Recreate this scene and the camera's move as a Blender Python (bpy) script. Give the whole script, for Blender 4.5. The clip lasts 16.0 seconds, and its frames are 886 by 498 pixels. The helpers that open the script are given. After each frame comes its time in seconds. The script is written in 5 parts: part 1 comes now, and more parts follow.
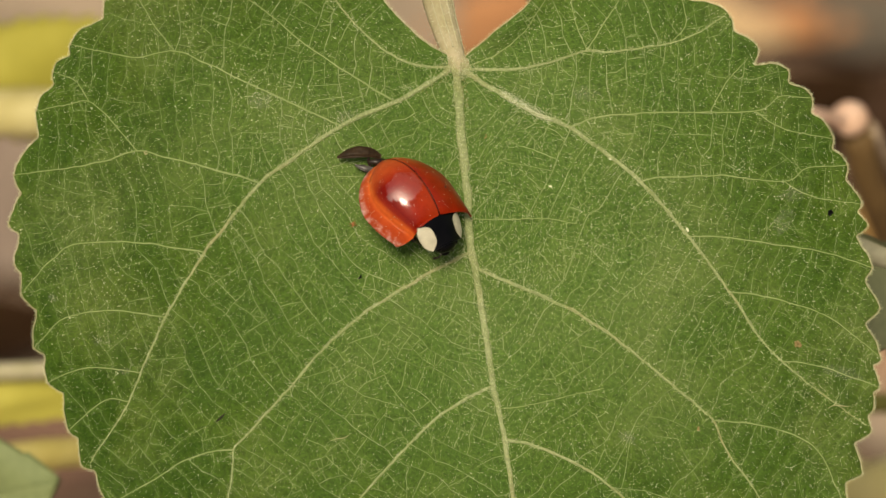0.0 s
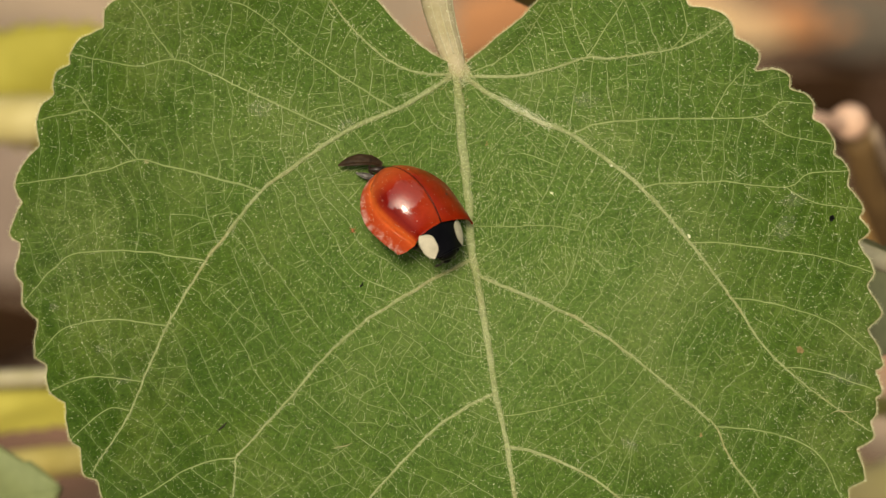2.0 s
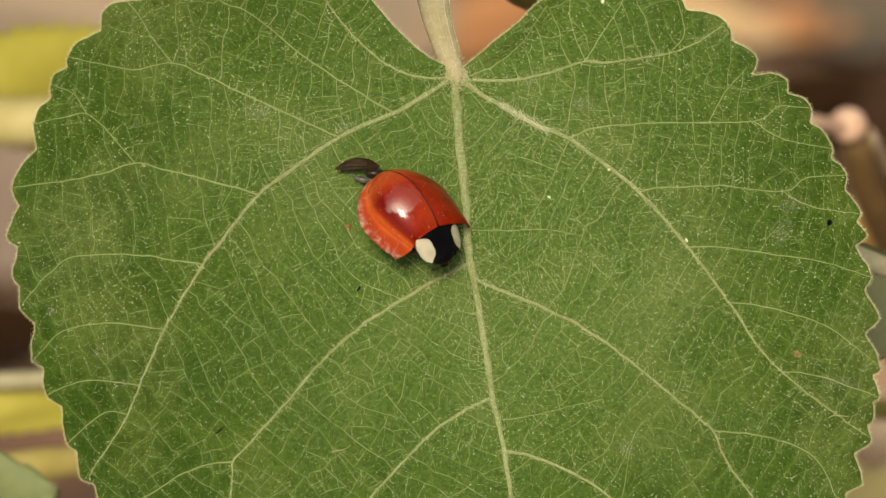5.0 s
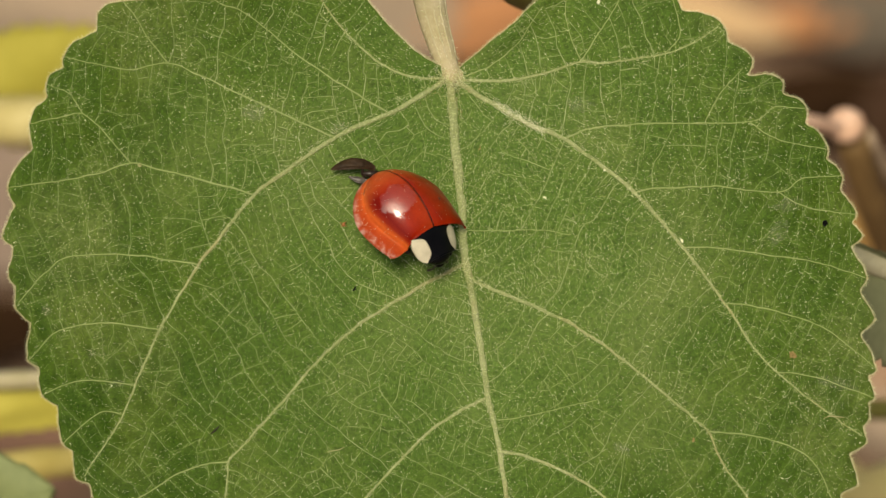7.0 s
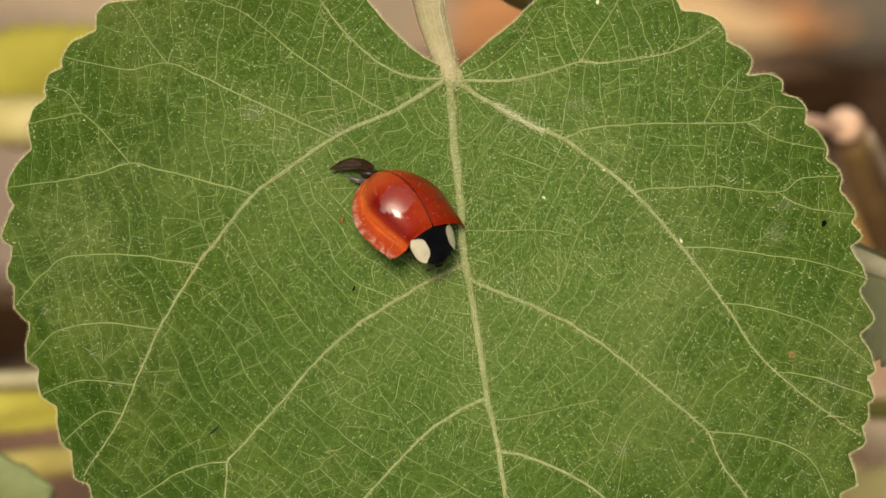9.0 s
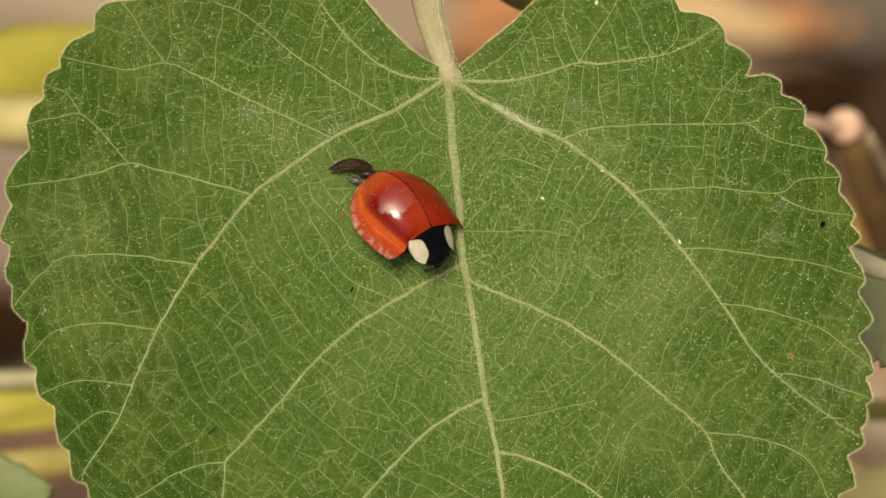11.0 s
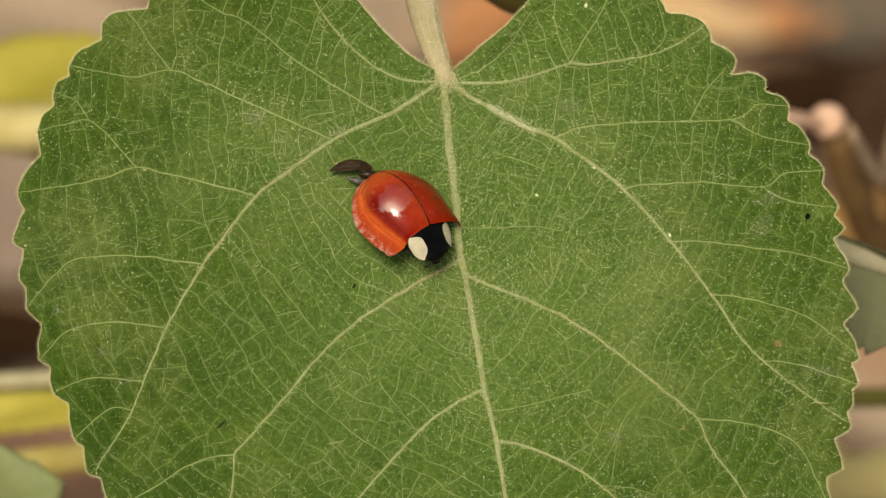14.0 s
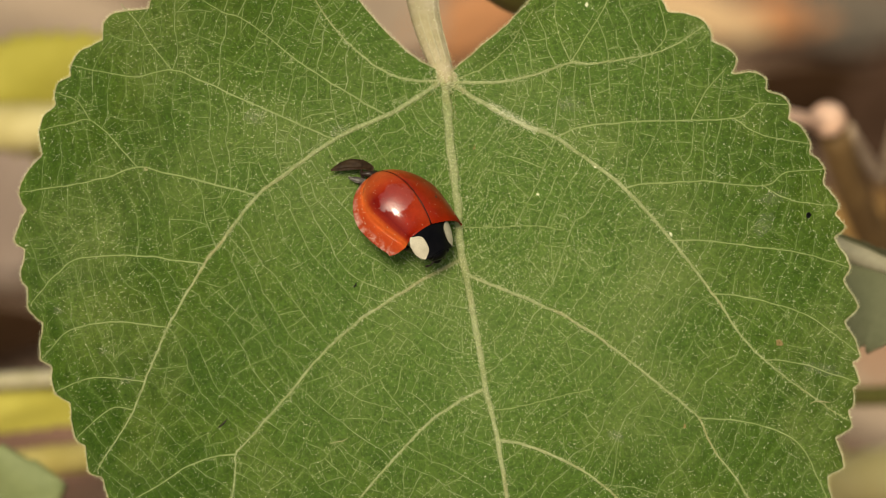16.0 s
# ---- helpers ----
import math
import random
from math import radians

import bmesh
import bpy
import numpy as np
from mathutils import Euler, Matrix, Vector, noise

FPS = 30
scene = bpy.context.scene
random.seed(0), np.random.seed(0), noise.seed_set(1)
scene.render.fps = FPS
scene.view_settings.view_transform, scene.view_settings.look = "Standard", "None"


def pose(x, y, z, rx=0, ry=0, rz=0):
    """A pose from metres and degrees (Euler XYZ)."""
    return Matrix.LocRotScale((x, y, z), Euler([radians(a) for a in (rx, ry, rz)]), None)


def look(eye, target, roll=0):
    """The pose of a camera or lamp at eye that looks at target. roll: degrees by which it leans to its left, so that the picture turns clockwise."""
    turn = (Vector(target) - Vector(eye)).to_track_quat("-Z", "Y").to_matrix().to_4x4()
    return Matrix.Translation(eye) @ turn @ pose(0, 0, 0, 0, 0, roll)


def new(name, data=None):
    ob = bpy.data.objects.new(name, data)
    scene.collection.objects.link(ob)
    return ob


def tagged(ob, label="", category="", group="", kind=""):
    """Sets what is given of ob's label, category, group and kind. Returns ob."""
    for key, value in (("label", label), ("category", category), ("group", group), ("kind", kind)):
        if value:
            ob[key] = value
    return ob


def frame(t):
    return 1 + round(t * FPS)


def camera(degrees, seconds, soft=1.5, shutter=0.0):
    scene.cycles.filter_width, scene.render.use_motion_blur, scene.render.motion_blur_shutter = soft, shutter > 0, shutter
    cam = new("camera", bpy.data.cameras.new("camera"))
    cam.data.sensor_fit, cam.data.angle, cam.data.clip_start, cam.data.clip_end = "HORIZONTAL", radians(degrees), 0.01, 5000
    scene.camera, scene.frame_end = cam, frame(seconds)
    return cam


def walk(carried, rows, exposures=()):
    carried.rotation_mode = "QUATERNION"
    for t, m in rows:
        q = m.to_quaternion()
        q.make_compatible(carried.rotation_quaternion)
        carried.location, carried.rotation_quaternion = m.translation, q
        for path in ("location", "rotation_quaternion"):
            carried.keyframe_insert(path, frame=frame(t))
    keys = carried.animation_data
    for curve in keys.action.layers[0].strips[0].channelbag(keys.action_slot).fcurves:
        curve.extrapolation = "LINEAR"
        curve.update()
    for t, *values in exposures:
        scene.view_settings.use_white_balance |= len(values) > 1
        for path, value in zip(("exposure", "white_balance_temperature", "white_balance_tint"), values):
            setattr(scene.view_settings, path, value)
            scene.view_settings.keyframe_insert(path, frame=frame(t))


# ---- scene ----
# A ladybird at rest on a hairy, toothed heart-shaped leaf of a low plant, over dry ground.
# Everything is laid out in millimetres in the leaf's own plane (u across, v towards the stalk,
# w out of its face) and turned into the world by TILT.
from mathutils.geometry import delaunay_2d_cdt

MM = 0.001
ELEV = 50.0
TILT = pose(0, 0, 0.60, 90 - ELEV)

# ---------------------------------------------------------------- camera
cam = camera(12.0, 16.0, 1.0)
cam.data.dof.use_dof = True
cam.data.dof.focus_distance = 0.2563
cam.data.dof.aperture_fstop = 52.0
PATH = (
    # seconds, u, v, w in millimetres, turn in degrees
    (0.0, 0.158, -0.742, 252.326, 0.0536, 0.1353, 0.9437),
    (0.5, 0.145, -0.944, 252.220, 0.0878, 0.1491, 0.8935),
    (1.0, -0.148, -1.060, 252.356, 0.0966, 0.1305, 0.8296),
    (1.5, 0.181, -0.586, 252.087, 0.0806, 0.1290, 0.7669),
    (2.0, -0.120, -0.266, 252.153, 0.0444, 0.0943, 0.6726),
    (2.5, 0.206, -0.027, 252.120, 0.0519, 0.1434, 0.6569),
    (3.0, 0.195, -0.051, 252.126, 0.0209, 0.1288, 0.6584),
    (3.5, 0.313, 0.115, 251.998, 0.0191, 0.1208, 0.7637),
    (4.0, 0.083, 0.135, 251.984, 0.0136, 0.0922, 0.7710),
    (6.5, 0.192, -0.067, 252.088, 0.0412, 0.1367, 0.6993),
    (7.0, 0.544, 0.183, 252.045, 0.0022, 0.1497, 0.8020),
    (7.5, 0.618, 0.005, 252.108, 0.0314, 0.1703, 0.8183),
    (8.0, 0.561, 0.241, 252.011, -0.0101, 0.1771, 0.8166),
    (8.5, 0.337, 0.074, 251.983, 0.0069, 0.1256, 0.8461),
    (9.0, 0.577, 0.224, 252.067, -0.0071, 0.1452, 0.8066),
    (11.5, 0.856, 0.360, 251.926, -0.0358, 0.1911, 0.9019),
    (12.0, 0.480, 0.410, 251.949, -0.0717, 0.1316, 0.9116),
    (12.2, 0.440, 0.410, 251.960, -0.0717, 0.1290, 0.9000),
    (12.3, 0.000, 0.020, 261.060, 0.0000, 0.0000, 0.0000),
    (12.5, -0.000, 0.000, 261.074, 0.0000, -0.0000, -0.0000),
    (13.0, -0.279, 0.178, 261.054, -0.0342, -0.0843, 0.0035),
    (13.5, 0.022, 0.166, 261.109, -0.0255, -0.0287, 0.0004),
    (14.0, 0.040, -0.011, 260.926, 0.0042, -0.0209, 0.0190),
    (14.5, -0.254, 0.065, 261.124, -0.0304, -0.0772, 0.0449),
    (15.0, 0.023, -0.251, 260.955, 0.0452, -0.0247, 0.0218),
    (15.5, -0.315, -0.026, 261.033, 0.0274, -0.0815, -0.1013),
    (16.0, -0.151, 0.060, 260.989, -0.0197, -0.0468, -0.0555),
)
walk(cam, [(t, TILT @ pose(x * MM, y * MM, z * MM, a, b, c)) for t, x, y, z, a, b, c in PATH],
     exposures=((0.0, 0.27, 7200, 9), (16.0, 0.27, 7200, 9)))

# ---------------------------------------------------------------- light
SUN_AZ, SUN_EL = 193.0, 61.5      # degrees: compass turn from +y towards +x, height
world = bpy.data.worlds.new("sky")
scene.world = world
world.use_nodes = True
wn, wl = world.node_tree.nodes, world.node_tree.links
sky = wn.new("ShaderNodeTexSky")
sky.sky_type, sky.sun_disc = "NISHITA", False
sky.sun_elevation, sky.sun_rotation = radians(SUN_EL), radians(SUN_AZ)
sky.dust_density, sky.air_density = 4.0, 1.2
wl.new(sky.outputs[0], wn["Background"].inputs[0])
wn["Background"].inputs[1].default_value = 0.052
sun_data = bpy.data.lights.new("sun", "SUN")
sun_data.energy, sun_data.angle, sun_data.color = 2.72, radians(14), (1.0, 0.92, 0.76)
sun = new("sun", sun_data)
sun_way = Vector((math.sin(radians(SUN_AZ)) * math.cos(radians(SUN_EL)),
                  math.cos(radians(SUN_AZ)) * math.cos(radians(SUN_EL)), math.sin(radians(SUN_EL))))
sun.matrix_world = look(sun_way * 5, (0, 0, 0))


# ---------------------------------------------------------------- materials
def material(name):
    m = bpy.data.materials.new(name)
    m.use_nodes = True
    return m, m.node_tree.nodes, m.node_tree.links, m.node_tree.nodes["Principled BSDF"]


def noise_of(n, l, coord, size_mm, detail=4.0, rough=0.6):
    t = n.new("ShaderNodeTexNoise")
    t.inputs["Scale"].default_value = 1000.0 / size_mm
    t.inputs["Detail"].default_value = detail
    t.inputs["Roughness"].default_value = rough
    l.new(coord, t.inputs["Vector"])
    return t.outputs["Fac"]


def ramp(n, l, fac, stops):
    r = n.new("ShaderNodeValToRGB")
    while len(r.color_ramp.elements) < len(stops):
        r.color_ramp.elements.new(0.5)
    for e, (p, c) in zip(r.color_ramp.elements, stops):
        e.position, e.color = p, (*c, 1)
    l.new(fac, r.inputs["Fac"])
    return r.outputs["Color"]


def blend(n, l, fac, a, b, kind="MIX"):
    x = n.new("ShaderNodeMix")
    x.data_type, x.blend_type = "RGBA", kind
    for socket, value in ((x.inputs[0], fac), (x.inputs[6], a), (x.inputs[7], b)):
        if isinstance(value, (int, float)):
            socket.default_value = value
        elif isinstance(value, tuple):
            socket.default_value = (*value, 1)
        else:
            l.new(value, socket)
    return x.outputs[2]


def bump_of(n, l, height, strength, depth_mm, bsdf):
    b = n.new("ShaderNodeBump")
    b.inputs["Strength"].default_value = strength
    b.inputs["Distance"].default_value = depth_mm * MM
    l.new(height, b.inputs["Height"])
    l.new(b.outputs[0], bsdf.inputs["Normal"])


def simple(name, low, high, size_mm, rough=0.55, bump=0.3, depth=0.05, fine_mm=None, spec=0.4):
    """A mottled matt surface between two colours, with a finer grain."""
    m, n, l, b = material(name)
    co = n.new("ShaderNodeTexCoord").outputs["Object"]
    big = noise_of(n, l, co, size_mm)
    fine = noise_of(n, l, co, fine_mm or size_mm / 9, 3)
    c = ramp(n, l, big, [(0.3, low), (0.7, high)])
    dark = tuple(v * 0.72 for v in low)
    f = ramp(n, l, fine, [(0.35, (1, 1, 1)), (0.75, (0, 0, 0))])
    l.new(blend(n, l, blend(n, l, 0.65, f, (1, 1, 1)), dark, c), b.inputs["Base Color"])
    b.inputs["Roughness"].default_value = rough
    b.inputs["Specular IOR Level"].default_value = spec
    bump_of(n, l, fine, bump, depth, b)
    return m


def blade_material():
    m, n, l, b = material("leaf blade")
    co = n.new("ShaderNodeTexCoord").outputs["Object"]
    at = n.new("ShaderNodeAttribute")
    at.attribute_name = "vein_distance"
    big = noise_of(n, l, co, 14, 3)
    mid = noise_of(n, l, co, 2.2, 4)
    fine = noise_of(n, l, co, 0.28, 3, 0.7)
    base = ramp(n, l, big, [(0.3, (0.024, 0.060, 0.003)), (0.7, (0.038, 0.083, 0.005))])
    base = blend(n, l, ramp(n, l, mid, [(0.35, (0, 0, 0)), (0.7, (0.6, 0.6, 0.6))]), base, (0.022, 0.055, 0.003))
    patch = noise_of(n, l, co, 4.5, 3, 0.6)
    base = blend(n, l, ramp(n, l, patch, [(0.42, (0, 0, 0)), (0.66, (0.8, 0.8, 0.8))]), base, (0.052, 0.094, 0.002))
    # sheen painted into the colour: middle of the blade paler and yellower than its flanks
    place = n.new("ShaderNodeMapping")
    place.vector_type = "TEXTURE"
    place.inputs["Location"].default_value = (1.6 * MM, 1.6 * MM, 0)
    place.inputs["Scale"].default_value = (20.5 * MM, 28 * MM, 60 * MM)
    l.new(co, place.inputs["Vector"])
    sheen = n.new("ShaderNodeTexGradient")
    sheen.gradient_type = "SPHERICAL"
    l.new(place.outputs[0], sheen.inputs["Vector"])
    ragged = blend(n, l, 0.35, sheen.outputs["Fac"], big)
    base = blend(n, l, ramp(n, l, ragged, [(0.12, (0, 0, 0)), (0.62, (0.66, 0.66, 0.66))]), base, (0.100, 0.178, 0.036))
    # cells stand deeper green than the paler strip beside each vein
    near = ramp(n, l, at.outputs["Fac"], [(0.0, (1, 1, 1)), (0.16, (0.25, 0.25, 0.25)), (0.42, (0, 0, 0))])
    base = blend(n, l, blend(n, l, 0.55, near, (0, 0, 0)), base, (0.095, 0.155, 0.026))
    grain = ramp(n, l, fine, [(0.3, (0.53, 0.57, 0.5)), (0.68, (1.34, 1.31, 1.34))])
    base = blend(n, l, 0.8, base, grain, "MULTIPLY")
    micro = noise_of(n, l, co, 0.085, 2, 0.6)
    base = blend(n, l, 0.8, base, ramp(n, l, micro, [(0.36, (0.62, 0.62, 0.62)), (0.64, (1.36, 1.36, 1.36))]), "MULTIPLY")
    # thin dust in broad drifts
    drift = noise_of(n, l, co, 9, 5, 0.62)
    spk = noise_of(n, l, co, 0.16, 2, 0.6)
    dust = blend(n, l, 1.0, ramp(n, l, drift, [(0.46, (0.0, 0.0, 0.0)), (0.72, (0.42, 0.42, 0.42))]),
                 ramp(n, l, spk, [(0.45, (0.38, 0.38, 0.38)), (0.68, (1, 1, 1))]), "MULTIPLY")
    base = blend(n, l, dust, base, (0.25, 0.30, 0.115))
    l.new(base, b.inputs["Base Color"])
    b.inputs["Roughness"].default_value = 0.68
    b.inputs["Specular IOR Level"].default_value = 0.10
    bump_of(n, l, fine, 0.8, 0.08, b)
    return m


def hair_material():
    m, n, l, b = material("leaf hair")
    geo = n.new("ShaderNodeNewGeometry")
    c = ramp(n, l, geo.outputs["Random Per Island"], [(0.0, (0.38, 0.44, 0.13)), (0.45, (0.62, 0.66, 0.33)), (0.62, (0.92, 0.94, 0.64))])
    l.new(c, b.inputs["Base Color"])
    b.inputs["Roughness"].default_value = 0.35
    return m


def elytron_material():
    """Red wing case: a deep red dome with shade painted in as a darker ring ahead of the tail, an orange rim with a
    painted bright fold, a chalky edge.
    """
    m, n, l, b = material("ladybird wing case")
    co = n.new("ShaderNodeTexCoord").outputs["Object"]

    def attribute(key):
        at = n.new("ShaderNodeAttribute")
        at.attribute_name = key
        return at.outputs["Fac"]

    out, along = attribute("to_margin"), attribute("along")
    soft = noise_of(n, l, co, 0.5, 6, 0.75)
    cloud = noise_of(n, l, co, 1.3, 3, 0.55)
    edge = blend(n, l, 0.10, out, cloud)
    # dark ring and bright fold are shading and light put into the colour
    shaded_dome = ramp(n, l, edge, [(0.0, (0.36, 0.040, 0.009)), (0.20, (0.33, 0.027, 0.006)), (0.38, (0.27, 0.013, 0.002)), (0.51, (0.17, 0.005, 0.001)), (0.585, (0.26, 0.018, 0.004)),
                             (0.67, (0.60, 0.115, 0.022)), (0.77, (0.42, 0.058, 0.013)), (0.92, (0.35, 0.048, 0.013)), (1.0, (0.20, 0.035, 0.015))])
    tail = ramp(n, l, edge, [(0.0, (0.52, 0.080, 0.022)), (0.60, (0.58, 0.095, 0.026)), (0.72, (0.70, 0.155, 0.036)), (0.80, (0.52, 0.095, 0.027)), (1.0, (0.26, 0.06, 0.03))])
    tone = blend(n, l, ramp(n, l, along, [(0.14, (0, 0, 0)), (0.40, (1, 1, 1))]), tail, shaded_dome)
    # the outer edge is scuffed chalky here and there
    scuff = noise_of(n, l, co, 0.55, 5, 0.7)
    worn = blend(n, l, 1.0, ramp(n, l, scuff, [(0.46, (0, 0, 0)), (0.62, (0.7, 0.7, 0.7))]), ramp(n, l, out, [(0.86, (0, 0, 0)), (0.95, (1, 1, 1))]), "MULTIPLY")
    tone = blend(n, l, worn, tone, (0.60, 0.42, 0.36))
    mottle = ramp(n, l, soft, [(0.3, (0.78, 0.70, 0.68)), (0.7, (1.14, 1.2, 1.2))])
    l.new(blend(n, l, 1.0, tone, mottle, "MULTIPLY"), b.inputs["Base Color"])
    # a hard clear skin over a cloudy wax of uneven roughness
    wax = ramp(n, l, noise_of(n, l, co, 1.5, 5, 0.6), [(0.44, (0.38, 0.38, 0.38)), (0.56, (0.46, 0.46, 0.46))])
    l.new(blend(n, l, ramp(n, l, out, [(0.60, (0, 0, 0)), (0.76, (1, 1, 1))]), wax, (0.62, 0.62, 0.62)), b.inputs["Roughness"])
    place = n.new("ShaderNodeMapping")                      # one ragged patch of added gloss on the dome, standing in for reflected sky
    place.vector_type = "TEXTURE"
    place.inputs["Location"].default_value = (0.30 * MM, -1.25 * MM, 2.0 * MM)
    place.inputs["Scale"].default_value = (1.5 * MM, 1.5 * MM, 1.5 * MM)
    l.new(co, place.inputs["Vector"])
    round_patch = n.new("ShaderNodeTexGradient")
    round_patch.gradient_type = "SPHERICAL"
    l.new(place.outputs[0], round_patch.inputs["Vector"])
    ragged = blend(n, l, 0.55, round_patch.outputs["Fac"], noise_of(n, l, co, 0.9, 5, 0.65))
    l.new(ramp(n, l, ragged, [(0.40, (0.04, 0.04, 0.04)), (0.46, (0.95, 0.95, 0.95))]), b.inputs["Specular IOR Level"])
    l.new(blend(n, l, 1.0, ramp(n, l, out, [(0.58, (0.45, 0.45, 0.45)), (0.76, (0.12, 0.12, 0.12))]), ramp(n, l, along, [(0.90, (1, 1, 1)), (0.96, (0.05, 0.05, 0.05))]), "MULTIPLY"), b.inputs["Coat Weight"])
    l.new(ramp(n, l, noise_of(n, l, co, 1.3, 4, 0.6), [(0.41, (0.07, 0.07, 0.07)), (0.46, (0.12, 0.12, 0.12))]), b.inputs["Coat Roughness"])
    b.inputs["IOR"].default_value = 1.62
    b.inputs["Coat IOR"].default_value = 1.5
    b.inputs["Subsurface Weight"].default_value = 0.12
    b.inputs["Subsurface Radius"].default_value = (0.5 * MM, 0.15 * MM, 0.05 * MM)
    b.inputs["Subsurface Scale"].default_value = 1.0
    pits = n.new("ShaderNodeTexVoronoi")
    pits.inputs["Scale"].default_value = 1000 / 0.13
    l.new(co, pits.inputs["Vector"])
    bump_of(n, l, pits.outputs["Distance"], 0.25, 0.02, b)
    return m


def soil_material():
    m, n, l, b = material("dry soil")
    co = n.new("ShaderNodeTexCoord").outputs["Object"]
    big = noise_of(n, l, co, 90, 4)
    mid = noise_of(n, l, co, 14, 5)
    c = ramp(n, l, big, [(0.3, (0.13, 0.075, 0.045)), (0.55, (0.24, 0.16, 0.105)), (0.75, (0.29, 0.205, 0.145))])
    c = blend(n, l, ramp(n, l, mid, [(0.35, (0.8, 0.8, 0.8)), (0.6, (0, 0, 0))]), c, (0.10, 0.055, 0.035))
    l.new(c, b.inputs["Base Color"])
    b.inputs["Roughness"].default_value = 0.95
    bump_of(n, l, mid, 0.8, 4, b)
    return m


def film_material():
    """Dried lime film: thin, patchy, fading to nothing."""
    m, n, l, b = material("dried film")
    co = n.new("ShaderNodeTexCoord").outputs["Object"]
    b.inputs["Base Color"].default_value = (0.34, 0.38, 0.22, 1)
    b.inputs["Roughness"].default_value = 0.8
    l.new(ramp(n, l, noise_of(n, l, co, 0.35, 4, 0.7), [(0.35, (0.0, 0.0, 0.0)), (0.75, (0.32, 0.32, 0.32))]), b.inputs["Alpha"])
    return m


MAT_FILM = film_material()
MAT_BLADE = blade_material()


def vein_material():
    """Pale raised vein, browned in stretches."""
    m, n, l, b = material("leaf vein")
    co = n.new("ShaderNodeTexCoord").outputs["Object"]
    c = ramp(n, l, noise_of(n, l, co, 1.6), [(0.3, (0.22, 0.27, 0.095)), (0.7, (0.34, 0.38, 0.185))])
    c = blend(n, l, ramp(n, l, noise_of(n, l, co, 6.0, 4, 0.65), [(0.52, (0, 0, 0)), (0.68, (0.45, 0.45, 0.45))]), c, (0.33, 0.245, 0.105))
    fine = noise_of(n, l, co, 0.16, 3, 0.7)
    c = blend(n, l, 0.9, c, ramp(n, l, fine, [(0.32, (0.68, 0.68, 0.66)), (0.68, (1.2, 1.2, 1.2))]), "MULTIPLY")
    l.new(c, b.inputs["Base Color"])
    b.inputs["Roughness"].default_value = 0.8
    bump_of(n, l, fine, 0.5, 0.04, b)
    return m


MAT_VEIN = vein_material()
MAT_SIDE = simple("side vein", (0.22, 0.285, 0.100), (0.34, 0.395, 0.175), 1.6, 0.8, 0.4, 0.03, 0.18)
MAT_FINE = simple("fine vein", (0.105, 0.175, 0.042), (0.40, 0.45, 0.24), 0.6, 0.8, 0.2, 0.02, 0.3)
MAT_NET = simple("finest vein", (0.16, 0.24, 0.07), (0.38, 0.43, 0.22), 0.7, 0.8, 0.2, 0.02, 0.3)
MAT_RIM = simple("leaf margin", (0.32, 0.30, 0.14), (0.46, 0.41, 0.24), 0.8, 0.6, 0.3, 0.03, 0.2)
MAT_HAIR = hair_material()
MAT_DUST = simple("dust grain", (0.82, 0.82, 0.54), (0.95, 0.95, 0.78), 1.0, 0.6, 0.2, 0.02)
MAT_STALK = simple("hairy leaf stalk", (0.38, 0.33, 0.17), (0.52, 0.45, 0.29), 1.5, 0.8, 0.4, 0.06, 0.25)
MAT_RIB = simple("stalk rib", (0.42, 0.38, 0.21), (0.58, 0.52, 0.35), 1.5, 0.8, 0.4, 0.06, 0.25)
MAT_STEM = simple("green plant stem", (0.11, 0.11, 0.018), (0.19, 0.17, 0.035), 4, 0.6, 0.4, 0.1)
MAT_PALE = simple("pale yellow stem", (0.52, 0.44, 0.17), (0.68, 0.60, 0.29), 5, 0.55, 0.3, 0.1)
MAT_YELLOW = simple("yellowing leaf", (0.44, 0.40, 0.060), (0.56, 0.51, 0.10), 8, 0.55, 0.3, 0.1)
MAT_STRAW = simple("straw-yellow stem", (0.50, 0.40, 0.10), (0.64, 0.54, 0.19), 5, 0.55, 0.3, 0.1)
MAT_GREY = simple("dusty green leaf", (0.125, 0.14, 0.07), (0.185, 0.195, 0.105), 6, 0.7, 0.3, 0.1)
MAT_DUSTRIB = simple("dusty leaf rib", (0.29, 0.275, 0.18), (0.38, 0.355, 0.25), 4, 0.8, 0.3, 0.1)
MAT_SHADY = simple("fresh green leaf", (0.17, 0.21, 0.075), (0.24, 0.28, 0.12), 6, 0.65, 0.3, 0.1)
MAT_TWIG = simple("brown bark", (0.13, 0.075, 0.025), (0.23, 0.14, 0.05), 4, 0.7, 0.6, 0.2)
MAT_CUT = simple("cut wood", (0.68, 0.42, 0.28), (0.85, 0.60, 0.45), 3, 0.8, 0.4, 0.1)
MAT_RUST = simple("rust-brown dead leaf", (0.40, 0.17, 0.065), (0.58, 0.28, 0.12), 12, 0.8, 0.4, 0.3)
MAT_TAN = simple("straw-tan dead leaf", (0.50, 0.33, 0.17), (0.70, 0.48, 0.26), 12, 0.8, 0.4, 0.3)
MAT_PINK = simple("greyish dead leaf", (0.33, 0.245, 0.165), (0.45, 0.345, 0.24), 12, 0.8, 0.4, 0.3)
MAT_MAUVE = simple("mauve-grey dead leaf", (0.24, 0.175, 0.13), (0.33, 0.25, 0.19), 12, 0.8, 0.4, 0.3)
# near-black, paints the shade of gaps in the litter
MAT_GAP = simple("shaded gap", (0.018, 0.009, 0.004), (0.040, 0.020, 0.009), 12, 1.0, 0.4, 0.3, spec=0.05)
